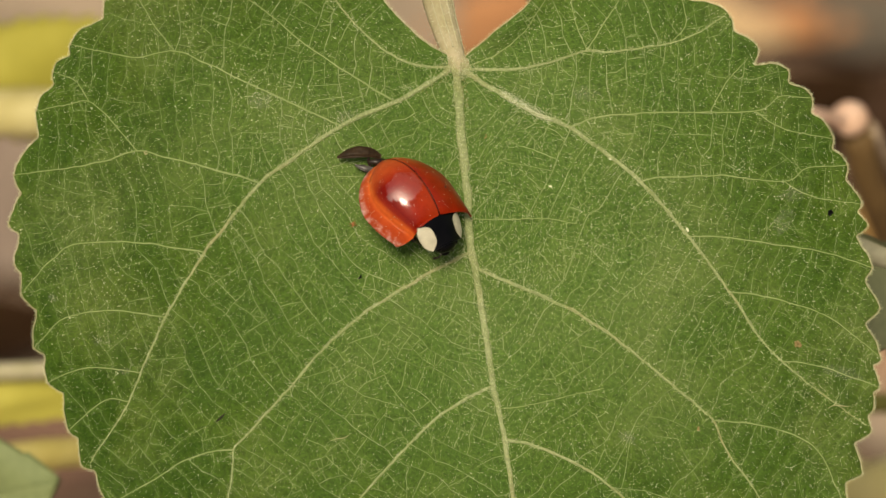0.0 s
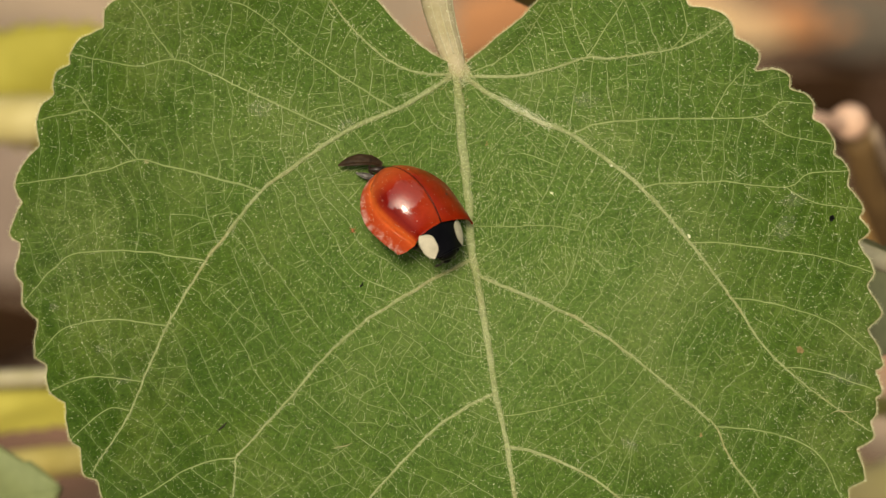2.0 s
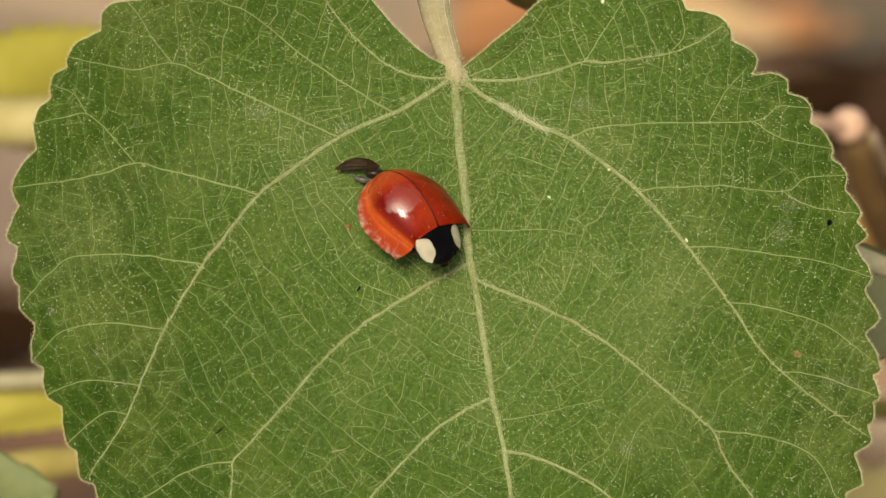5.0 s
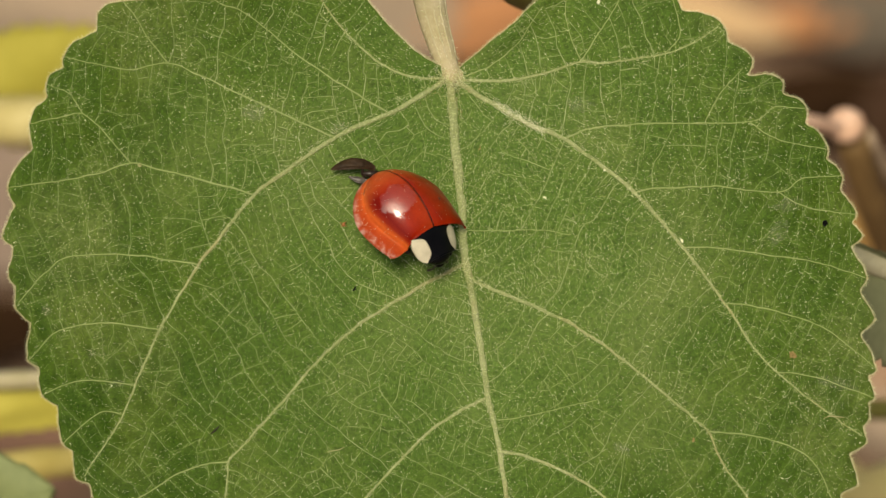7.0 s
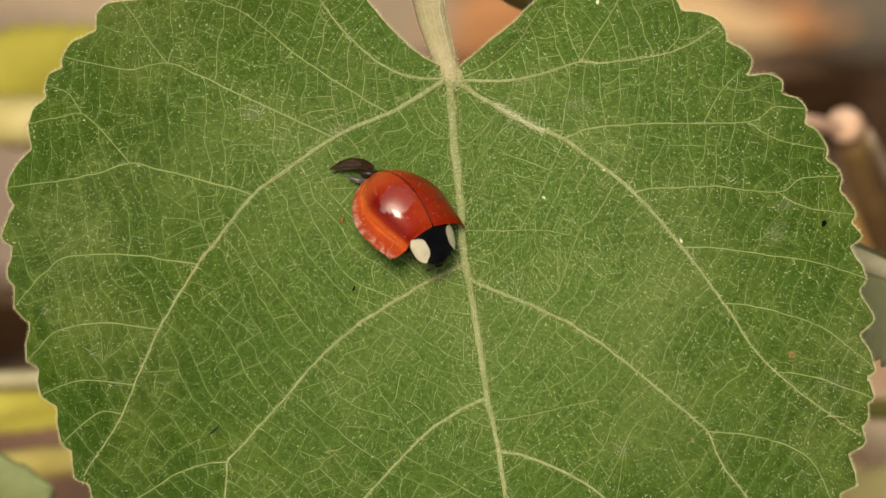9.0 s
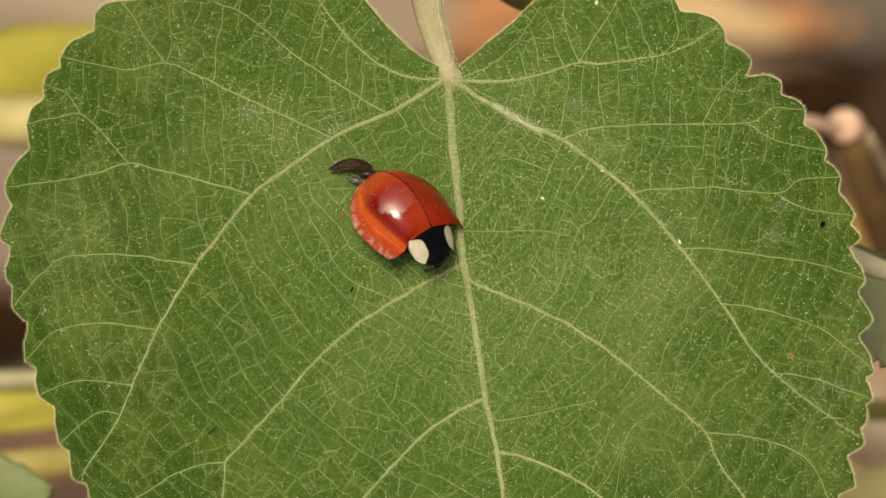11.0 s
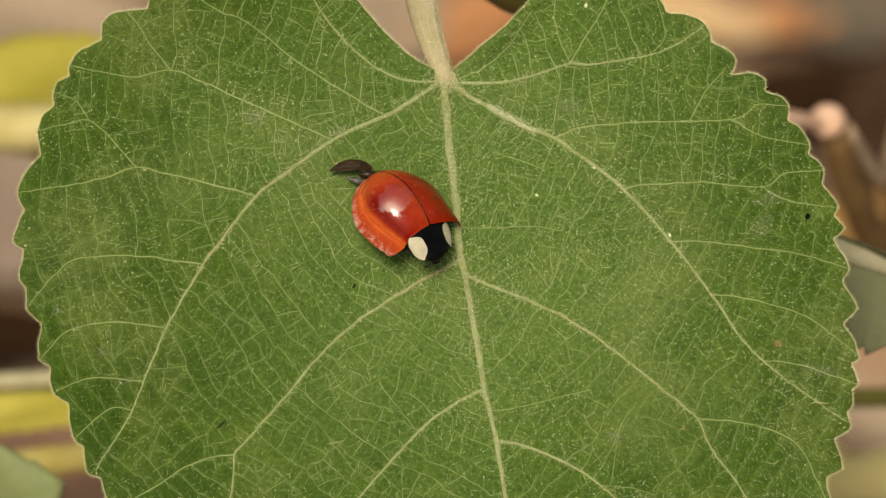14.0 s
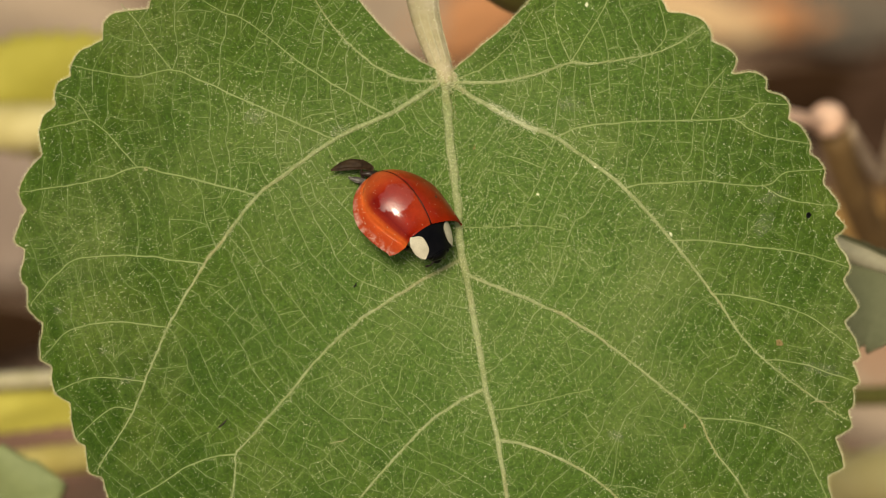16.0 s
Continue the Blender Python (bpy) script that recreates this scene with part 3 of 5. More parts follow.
def branch_all():
    """Ladder veins strung round the stalk's end between the larger ones, links between them, and finer threads in the cells."""
    rng = random.Random(11)
    mains = [vein_line(v[3], 0.3) for v in MAIN_VEINS] + [vein_line(v[1], 0.3) for v in SIDE_VEINS]
    for i, line in enumerate(mains):
        claim(line, i + 1)
    number = len(mains) + 1
    claim(np.vstack([OUTLINE, OUTLINE[:1]]), number)
    number += 1
    mark, count = sectors()
    phase = [(rng.random(), rng.uniform(0.85, 1.12)) for _ in range(count + 1)]

    def level(p, field):
        """Rises by one from each ladder vein to the next within a field."""
        x, y = p[0] - HUB[0], HUB[1] - p[1]
        off = abs(math.atan2(x - 0.115 * y, y))      # angle from the midrib: the rungs slope down towards it
        r = math.hypot(1.2 * x, y) * (1 + 0.34 * (1 - math.exp(-off / 0.42)))
        return (r / (RUNG * phase[field][1]) + phase[field][0] + 0.75 * noise.noise((p[0] * 0.30, p[1] * 0.30, field * 3.7))
                + 0.15 * noise.noise((p[0] * 0.85, p[1] * 0.95, 20 + field * 1.3)) + 0.03 * noise.noise((p[0] * 2.6, p[1] * 2.6, 40.0)))

    def slope(p, field):
        e = 0.06
        return np.array((level((p[0] + e, p[1]), field) - level((p[0] - e, p[1]), field), level((p[0], p[1] + e), field) - level((p[0], p[1] - e), field))) / (2 * e)

    def rung(start, first, parent, field, goal, limit):
        """Follows one level from a larger vein across the field to the next."""
        line, p, last = [np.array(start)], np.array(first), np.array(first) - np.array(start)
        for k in range(int(limit / 0.16)):
            line.append(p)
            j, i = cell_of(p)
            if not (0 <= j < NV and 0 <= i < NU) or not INSIDE[j, i]:
                return line[:-1]
            o = OWNER[j, i]
            if o and (o != parent or k > 8) and k > 1:
                return line
            g = slope(p, field)
            n = np.linalg.norm(g) + 1e-6
            t = np.array((-g[1], g[0])) / n
            t = t if t @ last >= 0 else -t
            last = t
            p = p + 0.16 * t + g / n * np.clip((goal - level(p, field)) / n, -0.05, 0.05)
        return line

    def angular(line):
        """Broken into short straight runs that meet at blunt corners."""
        keep, k = [0], 0
        while k < len(line) - 4:
            k = min(k + rng.randint(3, 7), len(line) - 1)
            keep.append(k)
        if keep[-1] != len(line) - 1:
            keep.append(len(line) - 1)
        p = np.array([line[k] for k in keep])
        p[1:-1] += np.array([(rng.gauss(0, 0.07), rng.gauss(0, 0.07)) for _ in keep[1:-1]]).reshape(-1, 2)
        run = np.r_[0, np.cumsum(np.linalg.norm(np.diff(p, axis=0), axis=1))]
        at = np.linspace(0, run[-1], max(3, int(run[-1] / 0.14)))
        return np.c_[np.interp(at, run, p[:, 0]), np.interp(at, run, p[:, 1])]

    third = []
    starts = []
    for m, line in enumerate(mains):
        way = np.gradient(line, axis=0)
        for side in (-1, 1):
            before = None
            for k in range(len(line)):
                n = np.array((-way[k][1], way[k][0])) / (np.linalg.norm(way[k]) + 1e-9) * side
                p = line[k] + n * 0.3
                j, i = cell_of(p)
                field = mark[j, i] if 0 <= j < NV and 0 <= i < NU else 0
                if not field:
                    before = None
                    continue
                here = level(p, field)
                if before and before[0] == field and math.floor(before[1]) != math.floor(here) and abs(here - before[1]) < 0.9:
                    starts.append((line[k], p, m + 1, field, float(max(math.floor(before[1]), math.floor(here)))))
                before = (field, here)
    rng.shuffle(starts)
    for start, first, parent, field, goal in starts:
        j, i = cell_of(first)
        box = OWNER[max(0, j - 3):j + 4, max(0, i - 3):i + 4]
        if np.any(box > len(mains) + 1) or rng.random() < 0.10:
            continue
        got = np.array(rung(start, first, parent, field, goal, 14.0 if rng.random() < 0.68 else rng.uniform(0.9, 2.6)))
        if len(got) > 4:
            got = angular(got)
            claim(got, number)
            third.append((got, number))
            number += 1

    def shoots(lines, gap, slack, limit, wander, join, room, skew, least):
        """Veins sent out from every line, about gap apart."""
        nonlocal number
        made, starts = [], []
        for line, owner in lines:
            way = np.gradient(line, axis=0)
            run = np.r_[0, np.cumsum(np.linalg.norm(np.diff(line, axis=0), axis=1))]
            for side in (-1, 1):
                at = rng.uniform(0.25, 0.8) * gap
                while at < run[-1]:
                    k = min(len(line) - 1, int(np.searchsorted(run, at)))
                    starts.append((line[k], owner, math.atan2(way[k][1], way[k][0]) + side * math.pi / 2))
                    at += gap * rng.uniform(1 - slack, 1 + slack)
        rng.shuffle(starts)
        for p, owner, a in starts:
            got = grow(p, a + rng.gauss(0, skew), number, owner, limit * (rng.uniform(0.4, 1.2) if join == 0 else 1.0), wander, rng.random() < join, rng, room)
            if got is not None and len(got) > least:
                got = np.array(got)
                claim(got, number)
                made.append((got, number))
                number += 1
        return made

    roots = [(line, i + 1) for i, line in enumerate(mains)]
    fourth = shoots(third, 1.0, 0.35, 3.6, 0.12, 1.0, 6, 0.15, 5)
    fourth += shoots(third + fourth + roots, 0.7, 0.35, 3.6, 0.14, 1.0, 4, 0.2, 4)
    coarse = OWNER.copy()
    stubs = shoots(roots, 0.6, 0.4, 1.3, 0.18, 0.0, 2, 0.15, 2)
    threads = shoots(third + fourth, 0.8, 0.4, 0.9, 0.2, 0.4, 3, 0.3, 4)
    third = sorted((line for line, _ in third), key=len, reverse=True)
    return mains, third, [line for line, _ in fourth], [line for line, _ in threads + stubs], coarse


MAINS, THIRD, FOURTH, THREADS, COARSE = branch_all()


def distance_field():
    d = spread_field(COARSE)
    for _ in range(2):
        d = (d * 2 + np.roll(d, 1, 0) + np.roll(d, -1, 0) + np.roll(d, 1, 1) + np.roll(d, -1, 1)) / 6
    return np.minimum(d, 0.9)


FIELD = distance_field()


def field_at(u, v):
    x, y = np.clip((np.asarray(u) - U0) / CELL - 0.5, 0, NU - 2), np.clip((np.asarray(v) - V0) / CELL - 0.5, 0, NV - 2)
    i, j = x.astype(int), y.astype(int)
    a, b = x - i, y - j
    return (FIELD[j, i] * (1 - a) + FIELD[j, i + 1] * a) * (1 - b) + (FIELD[j + 1, i] * (1 - a) + FIELD[j + 1, i + 1] * a) * b


MIDLINE = MAINS[0]


def sag(u, v):
    """The broad shape of the blade: a shallow trough along the midrib, lobes and edges bent gently back."""
    u, v = np.asarray(u, float), np.asarray(v, float)
    mid = np.interp(v, MIDLINE[::-1, 1], MIDLINE[::-1, 0])
    a = np.abs(u - mid)
    w = 1.5 * (1 - np.exp(-(a / 8.0) ** 2)) - np.where(u < mid, -0.0010, 0.0035) * np.maximum(a - 9, 0) ** 2
    w = w + 0.0020 * np.maximum(-v - 4, 0) ** 2 - 0.9
    w = w + 0.018 * np.maximum(v - 8, 0) ** 2 * np.clip((-5 - u) / 6, 0, 1)      # the lobe is curled up a little
    # the edge of the cleft beside the stalk is turned up
    for (au, av), (bu, bv), rise, wide in (((1.79, 11.80), (5.99, 15.72), 0.75, 1.25), ((-1.37, 11.66), (-5.04, 15.26), 0.25, 0.9)):
        long = math.hypot(bu - au, bv - av)
        along = ((u - au) * (bu - au) + (v - av) * (bv - av)) / long
        off = np.abs((u - au) * (bv - av) - (v - av) * (bu - au)) / long
        ends = np.clip(along / 1.2, 0, 1) * np.clip((long - along) / 1.2 + 0.8, 0, 1)
        w = w + rise * ends * np.clip(1.25 - off / wide, 0, 1) ** 1.4
    return w + 0.14 * np.sin(u * 0.42 + 0.8) * np.sin(v * 0.37 + 0.3) + 0.07 * np.sin(u * 1.1 + v * 0.9)


def face_height(u, v):
    d = field_at(u, v)
    return sag(u, v) + (0.09 + 0.19 * np.clip((np.hypot(np.asarray(u) * 0.85, v) - 9) / 12, 0, 1)) * (1 - np.exp(-(d / 0.40) ** 1.7))


# ---------------------------------------------------------------- the leaf
def ridge(line, r0, r1, height, sides=5, sink=0.05, lift=0.0):
    """A vein: a low rounded ridge let into the face of the blade, tapering along its length."""
    p = np.array(line)
    d = np.gradient(p, axis=0)
    d /= np.linalg.norm(d, axis=1)[:, None] + 1e-12
    r = np.linspace(r0, r1, len(p)) * np.array([1 + 0.34 * noise.noise((q[0] * 1.7, q[1] * 1.7, 2.0)) for q in p])
    z = sag(p[:, 0], p[:, 1]) + lift
    verts, faces, m = [], [], sides + 2
    for i in range(len(p)):
        n = (-d[i][1], d[i][0])
        for k in range(sides):
            t = math.pi * k / (sides - 1)
            c, s = math.cos(t), math.sin(t)
            verts.append((p[i][0] + n[0] * r[i] * c, p[i][1] + n[1] * r[i] * c, z[i] + r[i] * height * s))
        for c in (-1, 1):
            verts.append((p[i][0] + n[0] * r[i] * c, p[i][1] + n[1] * r[i] * c, z[i] - sink))
    for i in range(len(p) - 1):
        for k in range(m):
            q = (k + 1) % m
            faces.append((i * m + k, (i + 1) * m + k, (i + 1) * m + q, i * m + q))
    faces.append(tuple(range(m)))
    faces.append(tuple((len(p) - 1) * m + k for k in range(m - 1, -1, -1)))
    return verts, faces


def hair(heap, root, way, length, thick):
    w = Vector(way).normalized()
    a = w.orthogonal().normalized() * thick
    b = w.cross(a)
    r = Vector(root)
    heap.add([tuple(r + a), tuple(r - a * 0.5 + b * 0.87), tuple(r - a * 0.5 - b * 0.87), tuple(r + w * length)],
             [(0, 1, 3), (1, 2, 3), (2, 0, 3)])


def grain(heap, c, r, rng):
    s = [r * rng.uniform(0.6, 1.25) for _ in range(3)]
    q = Euler((rng.uniform(0, 6), rng.uniform(0, 6), rng.uniform(0, 6))).to_matrix()
    pts = [Vector((s[0], 0, 0)), Vector((-s[0], 0, 0)), Vector((0, s[1], 0)), Vector((0, -s[1], 0)), Vector((0, 0, s[2])), Vector((0, 0, -s[2]))]
    heap.add([tuple(q @ p + Vector(c)) for p in pts],
             [(0, 2, 4), (2, 1, 4), (1, 3, 4), (3, 0, 4), (2, 0, 5), (1, 2, 5), (3, 1, 5), (0, 3, 5)])


def blade_mesh():
    rng = random.Random(2)
    pts = [Vector((p[0], p[1])) for p in OUTLINE]
    loop = list(range(len(pts)))
    v = -30.5
    while v < 19.5:
        step = 0.235 if v > -17 else 0.6
        u = -28.0
        while u < 28:
            q = (u + rng.uniform(-0.3, 0.3) * step, v + rng.uniform(-0.3, 0.3) * step)
            if inside_leaf(q) and inside_leaf((q[0] + 0.12, q[1])) and inside_leaf((q[0] - 0.12, q[1])) and inside_leaf((q[0], q[1] + 0.12)) and inside_leaf((q[0], q[1] - 0.12)):
                pts.append(Vector(q))
            u += step
        v += step
    co, _, faces, _, _, _ = delaunay_2d_cdt(pts, [], [loop], 1, 1e-4)
    co = np.array([tuple(c) for c in co])
    return co, [tuple(f) for f in faces]


def build_leaf():
    leaf = thing("leaf", TILT, "hairy green heart-shaped leaf with toothed margin and pale veins", "leaf")
    co, faces = blade_mesh()
    top = face_height(co[:, 0], co[:, 1])
    n = len(co)
    verts = [(a, b, c) for (a, b), c in zip(co, top)] + [(a, b, c - 0.22) for (a, b), c in zip(co, sag(co[:, 0], co[:, 1]))]
    if faces:
        a, b, c = (co[i] for i in faces[0][:3])
        if (b[0] - a[0]) * (c[1] - a[1]) - (b[1] - a[1]) * (c[0] - a[0]) < 0:
            faces = [f[::-1] for f in faces]
    count = {}
    for f in faces:
        for i, j in zip(f, f[1:] + f[:1]):
            count[(i, j)] = 1
    rim = [(i, j) for (i, j) in count if (j, i) not in count]
    back = [tuple(i + n for i in f[::-1]) for f in faces]
    sides = [(j, i, i + n, j + n) for i, j in rim]
    d = field_at(co[:, 0], co[:, 1])
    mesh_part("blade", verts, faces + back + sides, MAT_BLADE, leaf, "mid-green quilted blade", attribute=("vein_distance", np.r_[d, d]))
    # the pale margin
    closed = np.vstack([OUTLINE, OUTLINE[:1]])
    z = sag(closed[:, 0], closed[:, 1])
    mesh_part("margin", *tube(np.c_[closed, z + 0.0], [0.027], 6), MAT_RIM, leaf, "pale yellow thickened edge")
    for tip in LEFT_TIPS + RIGHT_TIPS:
        p = OUTLINE[np.argmin(np.linalg.norm(OUTLINE - np.array(tip), axis=1))]
        mesh_part("tooth_tip", *ellipsoid((p[0], p[1], float(sag(*p))), (0.085, 0.07, 0.06), None, 6, 8), MAT_RIM, leaf)
    # veins
    for name, r0, r1, pts in MAIN_VEINS:
        mesh_part(name, *ridge(vein_line(pts, 0.25), r0 * (0.72 if name == "midrib" else 0.51), r1 * 0.5, 0.45, 7, 0.08, 0.02), MAT_VEIN, leaf, "pale yellow-green raised vein")
    for r0, pts in SIDE_VEINS:
        mesh_part("side_vein", *ridge(vein_line(pts, 0.25), r0 * 0.37, 0.020, 0.7, 5, 0.08, 0.03), MAT_SIDE, leaf)
    rng = random.Random(5)
    thinner = lambda line: min(1.15, max(0.42, 1.15 - 0.048 * (abs(line[len(line) // 2][0]) - 7))) * (1 - 0.22 * min(1, max(0, (-2 - line[len(line) // 2][1]) / 8)))     # towards the flanks and the tip
    for line in THIRD[:280]:
        s = 0.0205 * rng.uniform(0.55, 1.35) * thinner(line)
        mesh_part("ladder_vein", *ridge(line, s, s * 0.75, 0.6, 4, 0.06, 0.036), MAT_FINE, leaf)
    heap = Heap()
    for lines, r, end in ((THIRD[280:], 0.017, 0.45), (FOURTH, 0.0182, 0.8), (THREADS, 0.0135, 0.4)):
        for line in lines:
            s = r * rng.uniform(0.65, 1.25) * thinner(line)
            heap.add(*ridge(line, s, s * end, 0.6, 4, 0.06, 0.038))
    mesh_part("vein_network", heap.v, heap.f, MAT_NET, leaf, kind="stuff")
    # the hub, where the veins meet the stalk
    mesh_part("vein_hub", *ellipsoid((*(0.18, 10.54), float(sag(*(0.18, 10.54))) - 0.06), (0.80, 0.70, 0.11), None, 10, 18), MAT_STALK, leaf)
    # the stalk, bent back and up to the stem
    stalk = spline([(*(0.21, 10.19), -1.25), (*(0.14, 10.75), -1.22), (*(-0.11, 11.52), -1.45), (*(-0.60, 12.99), -2.2), (-1.06, 14.75, -3.40), (-1.29, 16.86, -6.00), (-0.87, 18.79, -10.50), (-0.15, 19.92, -13.60)], 0.35)
    mesh_part("stalk", *tube(stalk, [0.55, 0.78, 0.92, 1.02, 1.1, 1.15, 1.2, 1.3], 18, 0.7, ripple=0.02), MAT_STALK, leaf, "pale downy stalk")
    way = np.gradient(stalk, axis=0)
    for off, up in ((-0.88, 0.10), (-0.42, 0.62), (0.12, 0.69), (0.58, 0.53), (0.93, 0.05)):
        wide = np.interp(np.linspace(0, 1, len(stalk)), np.linspace(0, 1, 8), [0.55, 0.78, 0.92, 1.02, 1.1, 1.15, 1.2, 1.3])
        rib = [stalk[k] + wide[k] * (off * np.array((way[k][1], -way[k][0], 0)) / np.hypot(*way[k][:2]) + np.array((0, 0.12, up))) for k in range(4, len(stalk) - 4)]
        mesh_part("rib", *tube(rib, [0.05, 0.10, 0.10], 6, ripple=0.2, seed=3), MAT_RIB, leaf)
    # hairs on face, veins, stalk and margin
    face = Heap()
    while len(face.v) < 4 * 34000:
        u, v = rng.uniform(-27, 27), rng.uniform(-17, 17)
        thick = 0.30 + 0.9 * math.exp(-((u - 5) / 6) ** 2 - ((v - 3) / 7) ** 2) + 0.25 * math.exp(-((u + 6) / 8) ** 2 - ((v - 1) / 8) ** 2)    # densest beside the midrib
        if inside_leaf((u, v)) and rng.random() < thick:
            out = np.array((u, v)) - HUB
            out /= np.linalg.norm(out) + 1e-6
            hair(face, (u, v, float(face_height(u, v)) + 0.0), (out[0] + rng.gauss(0, 0.3), out[1] + rng.gauss(0, 0.3), rng.uniform(0.15, 0.8)), rng.uniform(0.06, 0.20), rng.uniform(0.0045, 0.0085))
    mesh_part("face_hairs", face.v, face.f, MAT_HAIR, leaf, "scattered short white hairs", False, kind="stuff")
    down = Heap()
    for (name, r0, r1, pts), line in zip(MAIN_VEINS, MAINS):
        run = len(line)
        for k in range(run):
            if line[k][1] < -17:
                continue
            r = r0 + (r1 - r0) * k / run
            for _ in range(int(5 + 44 * r)):
                s = rng.uniform(-1.15, 1.15)
                e = line[min(k + 1, run - 1)] - line[max(k - 1, 0)]
                q = line[k] + np.array((-e[1], e[0])) / (np.linalg.norm(e) + 1e-9) * r * s + np.array((rng.uniform(-0.15, 0.15), rng.uniform(-0.15, 0.15)))
                hair(down, (q[0], q[1], float(sag(*q)) + 0.5 * r * math.sqrt(max(0, 1 - s * s))), (rng.gauss(0, 0.5) + 0.5 * s, rng.gauss(0.2, 0.5), 1), rng.uniform(0.10, 0.24), 0.011)
    for _ in range(700):
        q = np.array((0.18, 10.47)) + np.array((rng.gauss(0, 0.55), rng.gauss(0, 0.45)))
        if inside_leaf(q):
            hair(down, (q[0], q[1], float(sag(*q)) + 0.15), (rng.gauss(0, 0.6), rng.gauss(0.1, 0.6), 1), rng.uniform(0.12, 0.3), 0.011)
    mesh_part("vein_hairs", down.v, down.f, MAT_HAIR, leaf, "fine pale down along the veins", False, kind="stuff")
    edge = Heap()
    for a, b in zip(OUTLINE, np.roll(OUTLINE, -1, axis=0)):
        long = np.linalg.norm(b - a)
        out = np.array((b[1] - a[1], a[0] - b[0])) / (long + 1e-9)
        if inside_leaf(a + out * 0.3):
            out = -out
        for _ in range(max(1, int(long / 0.012))):
            q = a + (b - a) * rng.random()
            hair(edge, (q[0], q[1], float(sag(*q)) + rng.uniform(-0.08, 0.04)), (out[0] + rng.gauss(0, 0.45), out[1] + rng.gauss(0, 0.45), rng.gauss(0.1, 0.5)),
                 rng.uniform(0.06, 0.28), 0.0055)
    mesh_part("margin_hairs", edge.v, edge.f, MAT_HAIR, leaf, "fringe of pale hairs", False, kind="stuff")
    fuzz = Heap()
    for k in range(1, len(stalk) - 1):
        for _ in range(60):
            w = Vector((rng.gauss(0, 1), rng.gauss(0, 1), rng.gauss(0, 1))).normalized()
            hair(fuzz, Vector(stalk[k]) + w * 0.78, w + Vector((0, -0.2, 0)), rng.uniform(0.10, 0.30), 0.009)
    mesh_part("stalk_hairs", fuzz.v, fuzz.f, MAT_HAIR, leaf, "fine pale down", False, kind="stuff")
    return leaf


leaf = build_leaf()


def build_dust():
    """Pale grains on the leaf, too many to count, thicker in drifts and beside the right-hand vein."""
    rng = random.Random(8)
    heap = Heap()
    made = 0
    while made < 12500:
        u, v = rng.uniform(-27, 27), rng.uniform(-17, 17)
        if not inside_leaf((u, v)) or rng.random() > (0.55 + noise.noise((u * 0.16, v * 0.16, 3.0)) * 0.7) * (0.6 if u < 0 and v < -4 else 1.0):
            continue
        r = rng.choice((0.013, 0.016, 0.019, 0.022, 0.026, 0.031, 0.040))
        grain(heap, (u, v, float(face_height(u, v)) + r * 0.4), r, rng)
        made += 1
    for k in range(900):
        s = rng.random()
        q = np.array((2.94, 8.93)) * (1 - s) + np.array((5.81, 7.32)) * s + np.array((rng.gauss(0, 0.15), rng.gauss(0, 0.15)))
        grain(heap, (q[0], q[1], float(face_height(*q)) + 0.12), rng.uniform(0.012, 0.028), rng)
    # smeared spots of paler dust
    for (x, y), n, wide in (((20.51, 3.12), 40, 0.75), ((19.64, 3.89), 20, 0.5), ((10.71, -11.59), 25, 0.6), ((-23.59, -3.75), 14, 0.22), ((-20.93, -6.34), 14, 0.22),
                            ((-19.46, -8.09), 14, 0.2), ((-2.94, 9.14), 20, 0.12), ((24.01, -9.07), 40, 0.9), ((22.26, -7.67), 36, 1.0), ((-6.44, 7.32), 60, 0.4),
                            ((-11.52, 8.26), 60, 0.7), ((17.36, 4.59), 30, 0.3), ((13.16, 9.31), 50, 0.9), ((9.31, 0.39), 60, 1.2)):
        for _ in range(n):
            q = (x + rng.gauss(0, wide), y + rng.gauss(0, wide * 0.7))
            if inside_leaf(q):
                grain(heap, (q[0], q[1], float(face_height(*q)) + 0.01), rng.uniform(0.014, 0.036), rng)
    ob = mesh_part("dust", heap.v, heap.f, MAT_DUST, None, "pale dust grains scattered over the leaf", False, kind="stuff")
    ob.matrix_world = TILT
    tagged(ob, category="dust")
    return ob


build_dust()


def build_litter():
    """Fine brown litter caught along the veins near the stalk."""
    rng = random.Random(21)
    heap = Heap()
    for a, b, many, wide in (((0.53, 10.12), (0.77, 7.91), 70, 0.12), ((-0.42, 9.66), (-1.72, 8.93), 26, 0.10), ((0.63, 10.19), (1.96, 9.21), 24, 0.12), ((-2.94, -2.84), (-5.04, -4.38), 30, 0.10), ((4.06, -5.92), (11.06, -9.07), 14, 1.6)):
        for _ in range(many):
            k = rng.random()
            q = (a[0] + (b[0] - a[0]) * k + rng.gauss(0, wide), a[1] + (b[1] - a[1]) * k + rng.gauss(0, wide))
            if inside_leaf(q):
                grain(heap, (q[0], q[1], float(face_height(*q)) + 0.03), rng.uniform(0.014, 0.036), rng)
    ob = mesh_part("litter", heap.v, heap.f, MAT_SPECK, None, "fine brown litter along the leaf veins", False, kind="stuff")
    ob.matrix_world = TILT
    return tagged(ob, category="litter")


build_litter()


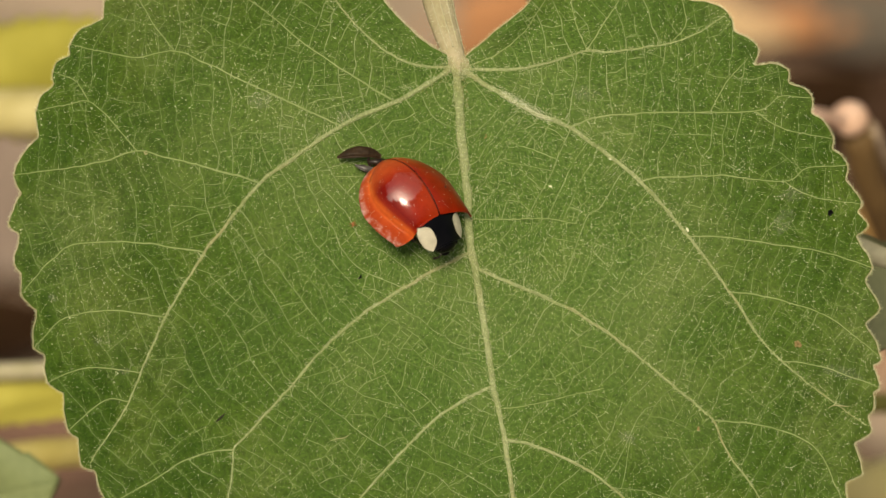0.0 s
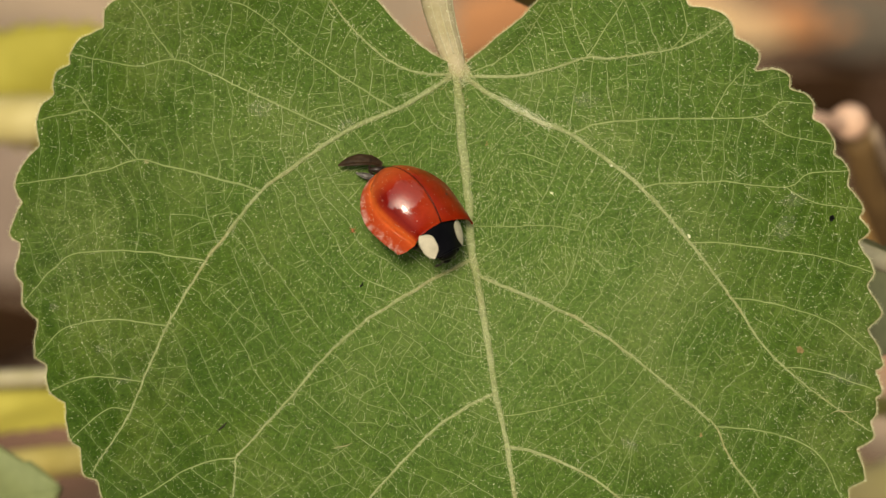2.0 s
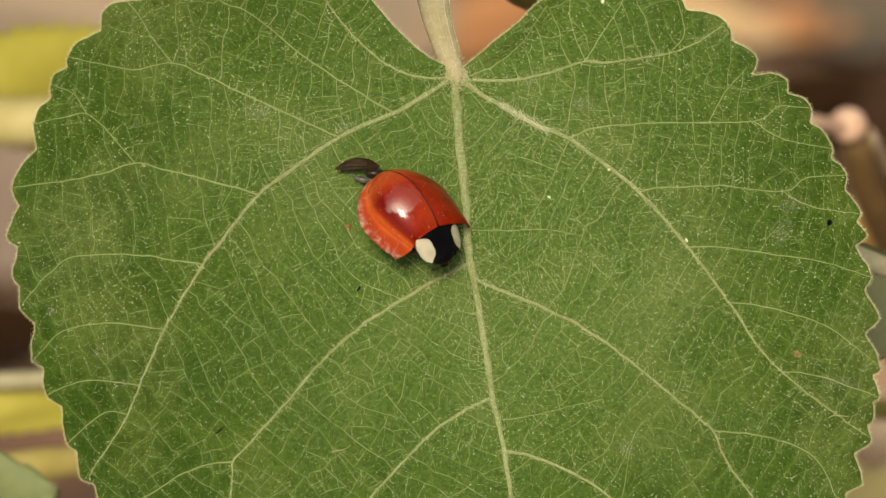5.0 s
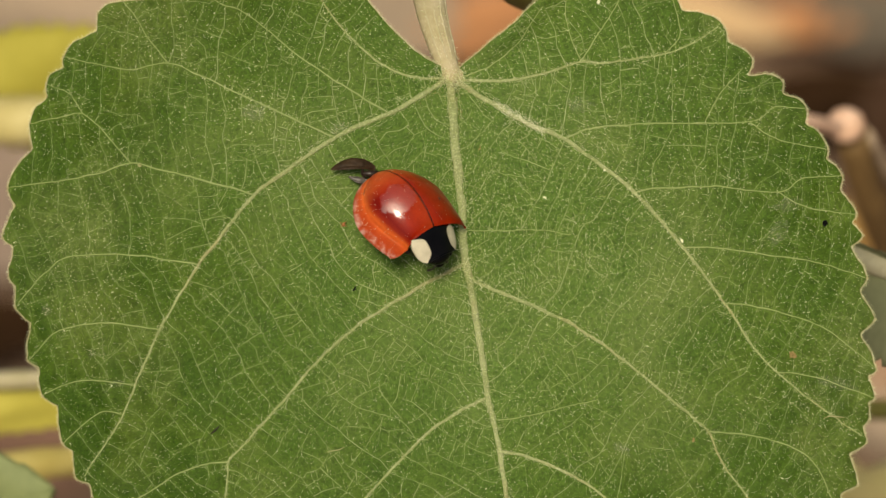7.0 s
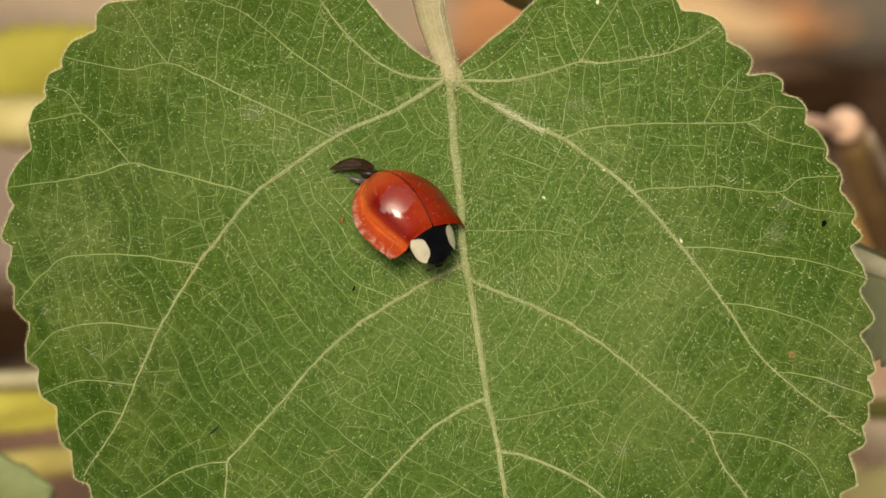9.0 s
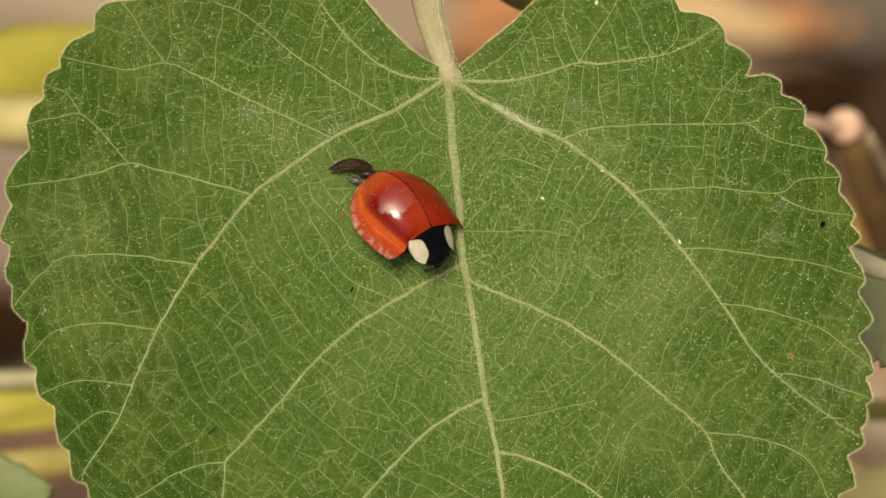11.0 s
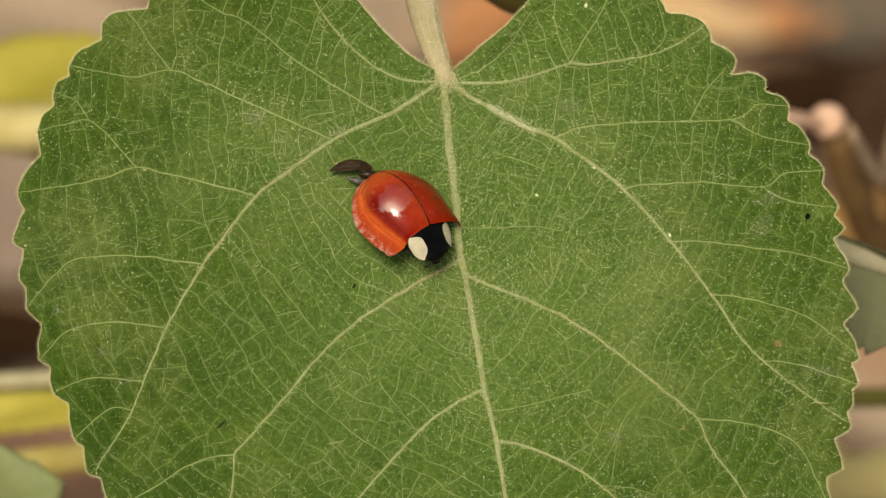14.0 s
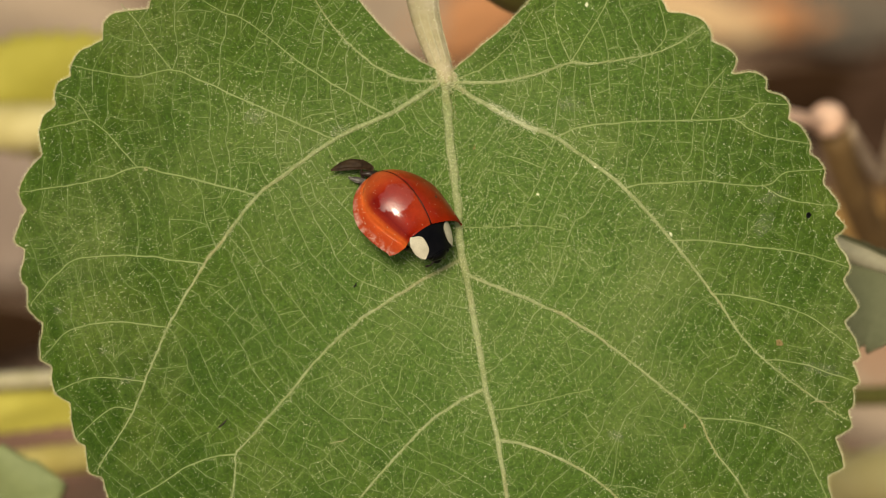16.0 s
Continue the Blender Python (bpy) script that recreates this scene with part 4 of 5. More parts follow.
def build_crumb(at, radius, mat, label, lumps, seed):
    """A small clot of dirt lying on the leaf."""
    rng = random.Random(seed)
    heap = Heap()
    for _ in range(lumps):
        c = (rng.gauss(0, 0.5) * radius, rng.gauss(0, 0.5) * radius, radius * rng.uniform(0.2, 0.6))
        heap.add(*ellipsoid(c, (radius * rng.uniform(0.5, 0.8), radius * rng.uniform(0.4, 0.7), radius * rng.uniform(0.4, 0.6)),
                            Euler((rng.uniform(0, 3), rng.uniform(0, 3), rng.uniform(0, 3))).to_matrix(), 5, 8))
    ob = mesh_part("crumb", heap.v, heap.f, mat, None, label)
    ob.matrix_world = TILT @ pose(at[0] * MM, at[1] * MM, float(face_height(*at)) * MM)
    return tagged(ob, category="crumb")


build_crumb((22.61, 2.03), 0.17, MAT_BLACK, "tiny black crumb of dirt on the leaf", 5, 1)
build_crumb((20.83, -5.88), 0.16, MAT_SPECK, "tiny brown crumb of dirt on the leaf", 11, 2)
build_crumb((-5.36, -2.35), 0.10, MAT_BLACK, "tiny black crumb of dirt on the leaf", 4, 3)
build_crumb((14.98, -10.99), 0.13, MAT_SPECK, "tiny brown crumb of dirt on the leaf", 4, 4)
build_crumb((2.03, 6.27), 0.09, MAT_SPECK, "tiny brown crumb of dirt on the leaf", 4, 5)
build_crumb((14.14, 0.91), 0.13, MAT_DUST, "tiny pale crumb on the leaf", 4, 6)
build_crumb((9.49, 5.04), 0.10, MAT_DUST, "tiny pale crumb on the leaf", 4, 7)
build_crumb((-18.27, 4.90), 0.10, MAT_RIM, "tiny pale crumb on the leaf", 5, 8)
build_crumb((5.99, 3.36), 0.10, MAT_DUST, "tiny pale crumb on the leaf", 4, 9)
build_crumb((9.00, 15.09), 0.15, MAT_DUST, "tiny pale crumb on the leaf", 5, 10)


def build_spot(at, long, wide, turn, seed):
    """A thin pale film left where a drop dried, following the face of the leaf."""
    rng = random.Random(seed)
    lobes = [rng.uniform(-0.16, 0.16) for _ in range(6)]
    verts, faces, sides, rings = [(at[0], at[1], float(face_height(*at)) + 0.03)], [], 28, 6
    c, d = math.cos(radians(turn)), math.sin(radians(turn))
    for i in range(1, rings + 1):
        for k in range(sides):
            a = 2 * math.pi * k / sides
            r = i / rings * (1 + sum(h * math.sin((j + 2) * a + 3 * j) for j, h in enumerate(lobes)) * 0.6)
            x, y = r * long * math.cos(a), r * wide * math.sin(a)
            p = (at[0] + c * x - d * y, at[1] + d * x + c * y)
            verts.append((*p, float(face_height(*p)) + 0.03 * (1 - (i / rings) ** 4)))
    for k in range(sides):
        faces.append((0, 1 + k, 1 + (k + 1) % sides))
        for i in range(rings - 1):
            a, b = 1 + i * sides + k, 1 + i * sides + (k + 1) % sides
            faces.append((a, a + sides, b + sides, b))
    ob = mesh_part("dried_spot", verts, faces, MAT_FILM, None, "pale dried water spot on the leaf")
    ob.matrix_world = TILT
    return tagged(ob, category="stain", group="dried spots on the leaf")


for at, long, wide, turn, seed in (((-23.66, -3.82), 0.30, 0.26, 10, 1), ((-20.93, -6.37), 0.24, 0.20, 30, 2), ((-19.39, -8.09), 0.38, 0.24, 0, 3), ((20.51, 3.12), 0.95, 0.42, 15, 4),
                                   ((19.88, 1.44), 0.9, 0.5, 60, 5), ((10.78, -11.59), 0.55, 0.32, -35, 6), ((-11.52, 8.19), 0.7, 0.55, 20, 7), ((23.49, -7.49), 1.3, 0.35, -12, 8),
                                   ((7.91, 8.96), 0.8, 0.5, 5, 9), ((-6.44, 7.32), 0.5, 0.35, 40, 10)):
    build_spot(at, long, wide, turn, seed)


def build_fibre(points, thick, mat, label):
    """A short thread lying on the leaf."""
    line = [(x, y, float(face_height(x, y)) + 0.05) for x, y in points]
    ob = mesh_part("fibre", *tube(spline(line, 0.06), [0.4 * thick, 0.9 * thick, thick, 0.4 * thick], 6), mat, None, label)
    ob.matrix_world = TILT
    return tagged(ob, category="fibre")


build_fibre([(-13.30, -10.54), (-13.44, -10.71), (-13.62, -10.89), (-13.86, -11.06)], 0.05, MAT_LEG, "short dark thread of dirt on the leaf")
build_fibre([(22.75, -9.62), (23.10, -9.48), (23.55, -9.50), (24.02, -9.55)], 0.030, MAT_RIM, "short pale thread lying on the leaf")
build_fibre([(-6.97, -12.08), (-6.62, -11.97), (-6.20, -11.90), (-5.82, -11.72)], 0.026, MAT_RIM, "short pale thread lying on the leaf")


# ---------------------------------------------------------------- the ladybird
BUG_AT, BUG_UP = (-2.725, 2.586), 1.27
BUG_TURN = Euler((radians(-39), radians(-18.6), radians(-49.6)))    # leaning on its right rim, nose raised
BUG_X = BUG_TURN.to_matrix().col[0]
BUG = TILT @ Matrix.Translation((BUG_AT[0] * MM, BUG_AT[1] * MM, BUG_UP * MM)) @ BUG_TURN.to_matrix().to_4x4()
LONG, HALF, TALL, KNEE = 5.255, 3.377, 2.187, 0.74


def case_point(s, t, side):
    """A point of a wing case: s from the tail (0) to the front (1), t from the seam (0) to the margin (1)."""
    back, ahead = max(0.0, (0.55 - s) / 0.55), max(0.0, (s - 0.55) / 0.45)
    b = HALF * math.sqrt(max(1e-6, 1 - back ** 1.57)) * (1 - 0.157 * ahead ** 2)
    back, ahead = max(0.0, (0.54 - s) / 0.54), max(0.0, (s - 0.54) / 0.46)
    h = TALL * max(1e-6, 1 - back ** 2) ** 0.60 * (1 - 0.348 * ahead ** 2)
    if side > 0:                                            # the side that it leans on: no flat rim, shaped to fit its outline from the camera
        back, ahead, f = max(0.0, (0.55 - s) / 0.55), max(0.0, (s - 0.55) / 0.45), t * math.pi / 2
        b = 3.129 * math.sqrt(max(1e-6, 1 - back ** 1.392)) * (1 - 0.068 * ahead ** 2)
        return LONG * (s - 0.5) + 0.387 * s ** 3 * t ** 0.594, 0.02 + b * math.sin(f) ** 1.205, h * max(0.0, math.cos(f)) ** 1.434
    rim = min(0.569 + 0.569 * s, 0.5 * b)                   # the flat rim widens towards the shoulder
    foot = 0.22 * min(1.0, h)
    if t < KNEE:
        f = radians(86) * t / KNEE
        y, z = (b - rim) * math.sin(f) ** 0.97 if f > 0 else 0.0, foot + (h - foot) * math.cos(f)
    else:
        q = (t - KNEE) / (1 - KNEE)
        y, z = b - rim + rim * q, foot * (1 - q) ** 1.26 - 0.08 * q ** 6 * min(1.0, b)
    q = math.exp(-((t - KNEE) / 0.08) ** 2)                 # a soft fold where dome and rim meet
    z += 0.035 * q * min(1.0, h)
    x = LONG * (s - 0.5) + 0.24 * s ** 3 * t ** 1.81
    x -= 0.22 * s ** 8 * max(0.0, (t - 0.84) / 0.16) ** 3   # the shoulder's corner is worn round
    z -= 0.10 * max(0.0, (s - 0.95) / 0.05) ** 2            # the front edge is curled under
    return x, side * (0.02 + y), z


def wing_case(parent, side):
    ns, nt = 56, 50
    top, bottom, faces, margin, length = [], [], [], [], []
    for i in range(ns + 1):
        s = 0.004 + 0.996 * (1 - math.cos(math.pi * 0.5 * i / ns)) if i else 0.004
        for j in range(nt + 1):
            t = j / nt
            x, y, z = case_point(s, t, side)
            top.append((x, y, z))
            bottom.append((x * 0.985, y * 0.975 + side * 0.0006, z - 0.045))
            # right case mapped to darker tones, painting in the shade of its far side
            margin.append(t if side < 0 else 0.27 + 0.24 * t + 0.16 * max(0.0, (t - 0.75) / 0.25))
            length.append(s)
    n, m = len(top), nt + 1
    for i in range(ns):
        for j in range(nt):
            q = (i * m + j, (i + 1) * m + j, (i + 1) * m + j + 1, i * m + j + 1)
            q = q if side > 0 else q[::-1]
            faces += [q, tuple(k + n for k in q[::-1])]
    for j in range(nt):
        for i in (0, ns):
            a, b = i * m + j, i * m + j + 1
            faces.append((a, b, b + n, a + n) if (i == ns) == (side > 0) else (b, a, a + n, b + n))
    for i in range(ns):
        for j in (0, nt):
            a, b = i * m + j, (i + 1) * m + j
            faces.append((a, a + n, b + n, b) if (j == 0) == (side > 0) else (b, b + n, a + n, a))
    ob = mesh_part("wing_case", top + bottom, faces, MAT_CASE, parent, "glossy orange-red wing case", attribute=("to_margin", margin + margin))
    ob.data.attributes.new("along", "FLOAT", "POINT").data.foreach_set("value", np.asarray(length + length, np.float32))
    return ob


def shield_point(a, b):
    """A point of the neck shield: a across (-1 to 1), b from the wing cases (0) forward (1)."""
    return 2.60 + 1.56 * b * (1 - 0.065 * a * a), 1.728 * a * (1 - 0.205 * b * b), 1.281 * math.sqrt(max(0, 1 - 0.694 * a * a)) - 0.633 * b - 0.19 * b * b


def shield(parent):
    def sheet(name, lo, hi, mat, label, first=0.0, last=1.0, sunk=0.0):
        na, nb = 14, 16
        top, bottom, faces = [], [], []
        for j in range(nb + 1):
            b = first + (last - first) * j / nb
            for i in range(na + 1):
                a = lo(b) + (hi(b) - lo(b)) * i / na
                x, y, z = shield_point(a, b)
                top.append((x, y, z - sunk))
                bottom.append((x - 0.02, y * 0.97, z - 0.09 - sunk))
        n, m = len(top), na + 1
        for j in range(nb):
            for i in range(na):
                q = (j * m + i, j * m + i + 1, (j + 1) * m + i + 1, (j + 1) * m + i)
                faces += [q[::-1], tuple(k + n for k in q)]
        for i in range(na):
            for j in (0, nb):
                faces.append((j * m + i, j * m + i + 1, j * m + i + 1 + n, j * m + i + n))
        for j in range(nb):
            for i in (0, na):
                faces.append((j * m + i, (j + 1) * m + i, (j + 1) * m + i + n, j * m + i + n))
        return mesh_part(name, top + bottom, faces, mat, parent, label)

    inner = lambda b: 0.50 + 0.42 * abs(2.1 * b - 1.08) ** 3.5
    outer = lambda b: 1.0 - 0.20 * max(0.0, 2 * b - 1) ** 3 - 0.12 * max(0.0, 1 - 3 * b) ** 2
    sheet("neck_shield", lambda b: -0.97 * outer(b), lambda b: 0.97 * outer(b), MAT_BLACK, "glossy black neck shield", -0.1, 1.0, 0.02)
    sheet("cheek_patch", lambda b: min(inner(b), outer(b) - 0.03), lambda b: outer(b), MAT_CREAM, "cream side patch", 0.04, 0.97)
    sheet("cheek_patch", lambda b: -outer(b), lambda b: -min(inner(b) - 0.03, outer(b) - 0.03), MAT_CREAM, "cream side patch", 0.02, 0.98)


def build_ladybird():
    bug = thing("ladybird", BUG, "spotless orange-red ladybird with black and cream neck shield on the leaf", "beetle")
    for side in (1, -1):
        wing_case(bug, side)
    shield(bug)
    mesh_part("abdomen", *ellipsoid((-0.1, 0, 0.05), (2.35, 2.3, 1.45), None, 20, 28), MAT_BLACK, bug)
    seam = [case_point(s, 0.0, 1) for s in np.linspace(0.01, 0.99, 30)]
    mesh_part("seam", *tube([(x, 0, z - 0.028) for x, y, z in seam], [0.035, 0.042, 0.048], 8), MAT_BLACK, bug, "black line between the wing cases")
    mesh_part("head", *ellipsoid((3.85, 0, -0.02), (0.55, 0.85, 0.48), None, 12, 18), MAT_BLACK, bug)
    for side in (1, -1):
        mesh_part("eye", *ellipsoid((4.02, side * 0.66, 0.08), (0.22, 0.18, 0.22), None, 8, 12), MAT_BLACK, bug)
        mesh_part("antenna", *tube(spline([(4.25, side * 0.42, -0.25), (4.28, side * 0.62, -0.5), (4.10, side * 0.72, -0.78)], 0.08), [0.05, 0.04, 0.085], 8), MAT_LEG, bug)
    mesh_part("jaw", *ellipsoid((4.18, -0.05, -0.36), (0.26, 0.36, 0.24), None, 8, 12), MAT_BLACK, bug)
    # legs reach down to the face of the leaf
    inv = BUG.inverted() @ TILT

    def foot(u, v):
        p = inv @ Vector((u * MM, v * MM, (float(face_height(u, v)) + 0.03) * MM))
        return tuple(p / MM)

    rx = Matrix.Rotation(math.atan2(BUG_X.y, BUG_X.x), 3, "Z")
    for hx, side, fx, fy in ((2.3, -1, 3.3, -0.9), (2.3, 1, 3.0, 1.3), (0.9, -1, 1.3, -1.6), (0.9, 1, 0.9, 1.6), (-0.9, -1, -0.9, -1.2), (-0.9, 1, -1.2, 1.2)):
        g = rx @ Vector((fx, fy, 0))
        f = foot(BUG_AT[0] + g.x, BUG_AT[1] + g.y)
        hip = (hx, side * 0.9, -0.9)
        knee = ((hip[0] + f[0]) / 2, (hip[1] + f[1]) / 2 + side * 0.15, (hip[2] + f[2]) / 2 + 0.15)
        leg = mesh_part("leg", *tube(spline([hip, knee], 0.2), [0.20, 0.16], 8), MAT_LEG, bug)
        mesh_part("shin", *tube(spline([knee, tuple(0.5 * (np.array(knee) + np.array(f)) + np.array((0, 0, 0.05))), f], 0.15), [0.13, 0.10, 0.055], 8), MAT_LEG, leg)
    # the hind wings left sticking out from under the cases
    def blade(name, pts, above, below, mat, label, normal, fold):
        p = spline(pts, 0.12)
        d = np.gradient(p, axis=0)
        d /= np.linalg.norm(d, axis=1)[:, None]
        wide = [np.interp(np.linspace(0, 1, len(p)), np.linspace(0, 1, len(w)), w) for w in (below, above)]
        verts, faces, k = [], [], 13
        for layer in (1, -1):
            for i in range(len(p)):
                a = np.cross(normal, d[i])
                a /= np.linalg.norm(a)
                up = np.cross(d[i], a)
                for j in range(k):
                    s = j / (k - 1) * 2 - 1
                    w = wide[int(s > 0)][i]
                    crease = 0.10 * abs((s * 2.5 + 0.3 * math.sin(i * 0.4)) % 1.0 - 0.5)
                    verts.append(tuple(p[i] + a * s * w + up * (fold * (1 - s * s) * w + crease * w + 0.03 * math.sin(7 * s + 0.8 * i) * w + layer * 0.014)))
        n = len(p) * k
        for i in range(len(p) - 1):
            for j in range(k - 1):
                q = (i * k + j, i * k + j + 1, (i + 1) * k + j + 1, (i + 1) * k + j)
                faces += [q, tuple(x + n for x in q[::-1])]
            for j in (0, k - 1):
                faces.append((i * k + j, (i + 1) * k + j, (i + 1) * k + j + n, i * k + j + n))
        for j in range(k - 1):
            for i in (0, len(p) - 1):
                faces.append((i * k + j, i * k + j + 1, i * k + j + 1 + n, i * k + j + n))
        return mesh_part(name, verts, faces, mat, bug, label)

    def local(u, v, w):
        return tuple((inv @ Vector((u * MM, v * MM, w * MM))) / MM)

    up = np.array(inv.to_3x3() @ Vector((0, 0.15, 1)))
    blade("hind_wing", [local(-4.26, 4.86, 0.55), local(-4.76, 4.97, 0.8), local(-5.46, 5.00, 0.95), local(-6.23, 4.93, 0.9), local(-6.86, 4.83, 0.85)],
          [0.10, 0.10, 0.16, 0.14, 0.05], [0.22, 0.50, 0.56, 0.40, 0.06], MAT_WING, "dark brown folded wing tip sticking out", up, 0.25)
    blade("hind_wing", [local(-4.75, 4.30, 0.45), local(-5.15, 4.25, 0.55), local(-5.80, 4.40, 0.5)], [0.20, 0.20, 0.04], [0.10, 0.18, 0.06], MAT_GREYWING, "grey crumpled wing tip", up, 0.4)
    blade("hind_wing", [local(-4.55, 4.10, 0.40), local(-4.95, 4.05, 0.50), local(-5.35, 4.12, 0.5)], [0.10, 0.12, 0.03], [0.08, 0.12, 0.03], MAT_WING, "dark brown wing fold", up, 0.3)
    mesh_part("wing_root", *tube(spline([local(-4.05, 4.55, 0.35), local(-4.55, 4.62, 0.6), local(-5.00, 4.62, 0.6)], 0.1), [0.26, 0.24, 0.10], 8), MAT_LEG, bug)
    mesh_part("wing_root", *tube(spline([local(-4.95, 4.95, 0.75), local(-4.98, 4.60, 0.55), local(-4.80, 4.30, 0.45)], 0.1), [0.08, 0.09, 0.08], 8), MAT_LEG, bug)
    rng = random.Random(3)
    heap = Heap()
    for k in range(170):
        s, t, side = rng.uniform(0.15, 0.97), rng.uniform(0.05, 0.75) if k < 95 else rng.uniform(0.76, 0.99), rng.choice((-1, -1, -1, 1))
        x, y, z = case_point(s, t, side)
        grain(heap, (x, y, z + 0.006), rng.uniform(0.010, 0.023), rng)
    for s, t in ((0.72, 0.36),):
        x, y, z = case_point(s, t, 1)
        mesh_part("dark_fleck", *ellipsoid((x, y, z + 0.01), (0.10, 0.06, 0.025), None, 6, 10), MAT_LEG, bug)
    mesh_part("dust_specks", heap.v, heap.f, MAT_DUST, bug, "pale dust specks", False, kind="stuff")
    return bug


build_ladybird()


# ---------------------------------------------------------------- the plant behind, and the ground
def leaf_space(name, label, category, group=""):
    return thing(name, TILT, label, category, group)


def build_main_stem():
    ob = leaf_space("plant_stem", "olive-green upright plant stem rooted in dry soil", "stem")
    path = spline([(-1.58, 21.50, -6.00), (0.04, 20.10, -15.50), (4.62, 17.70, -24.00), (8.6, 16.00, -34.00), (10.8, 8, -48), (10, -8, -76), (10, -70, -150), (10, -353, -487)], 2)
    mesh_part("stem", *tube(path, [1.6, 1.7, 1.9, 2.0, 2.2, 2.5, 3.0, 3.6], 14, ripple=0.03), MAT_STEM, ob)


def rod(name, label, category, points, radii, mat, seed=1, group="", cap=None):
    ob = leaf_space(name, label, category, group)
    mesh_part("stalk", *tube(spline(points, 1.5), radii, 12, ripple=0.05, seed=seed), mat, ob)
    return ob


def back_leaf(owner, base, tip, across, half, mat, fold=0.25, teeth=16, curl=0.1, seed=1, rib=None, narrow=1.0, rib_wide=0.05):
    """A toothed, slightly folded leaf blade from base to tip, with a raised midrib."""
    rng = random.Random(seed)
    base, tip, across = np.array(base, float), np.array(tip, float), np.array(across, float)
    d = tip - base
    long = np.linalg.norm(d)
    across = across - d * np.dot(across, d) / long ** 2
    across /= np.linalg.norm(across)
    up = np.cross(d / long, across)
    ns, nt = 64, 12
    verts, faces = [], []
    thick = 0.3
    for layer in (0, 1):
        for i in range(ns + 1):
            s = i / ns
            w = half * (math.sin(math.pi * min(1, 0.08 + 0.92 * s) ** 0.62) ** 0.75) + 0.02
            tooth = 1 + 0.07 * (1 - 2 * ((s * teeth) % 1.0))
            for j in range(-nt, nt + 1):
                q = j / nt
                e = 1 + (tooth - 1) * abs(q) ** 3
                p = base + d * s + across * (q * w * e * (narrow if q > 0 else 1.0))
                p = p + up * (fold * abs(q) * w - curl * long * (s - 0.4) ** 2 + 0.04 * half * math.sin(9 * s + 3 * q) - layer * thick)
                verts.append(tuple(p))
    m, n = 2 * nt + 1, (ns + 1) * (2 * nt + 1)
    for i in range(ns):
        for j in range(2 * nt):
            q = (i * m + j, i * m + j + 1, (i + 1) * m + j + 1, (i + 1) * m + j)
            faces += [q, tuple(k + n for k in q[::-1])]
        for j in (0, 2 * nt):
            faces.append((i * m + j, (i + 1) * m + j, (i + 1) * m + j + n, i * m + j + n))
    for j in range(2 * nt):
        for i in (0, ns):
            faces.append((i * m + j, i * m + j + 1, i * m + j + 1 + n, i * m + j + n))
    mesh_part("blade", verts, faces, mat, owner)
    mid = [tuple(base + d * s + up * (-curl * long * (s - 0.4) ** 2 + 0.04 * half * math.sin(9 * s))) for s in np.linspace(0, 0.97, 20)]
    mesh_part("midrib", *tube(mid, [half * rib_wide, half * rib_wide * 0.3], 8), rib or MAT_PALE, owner)


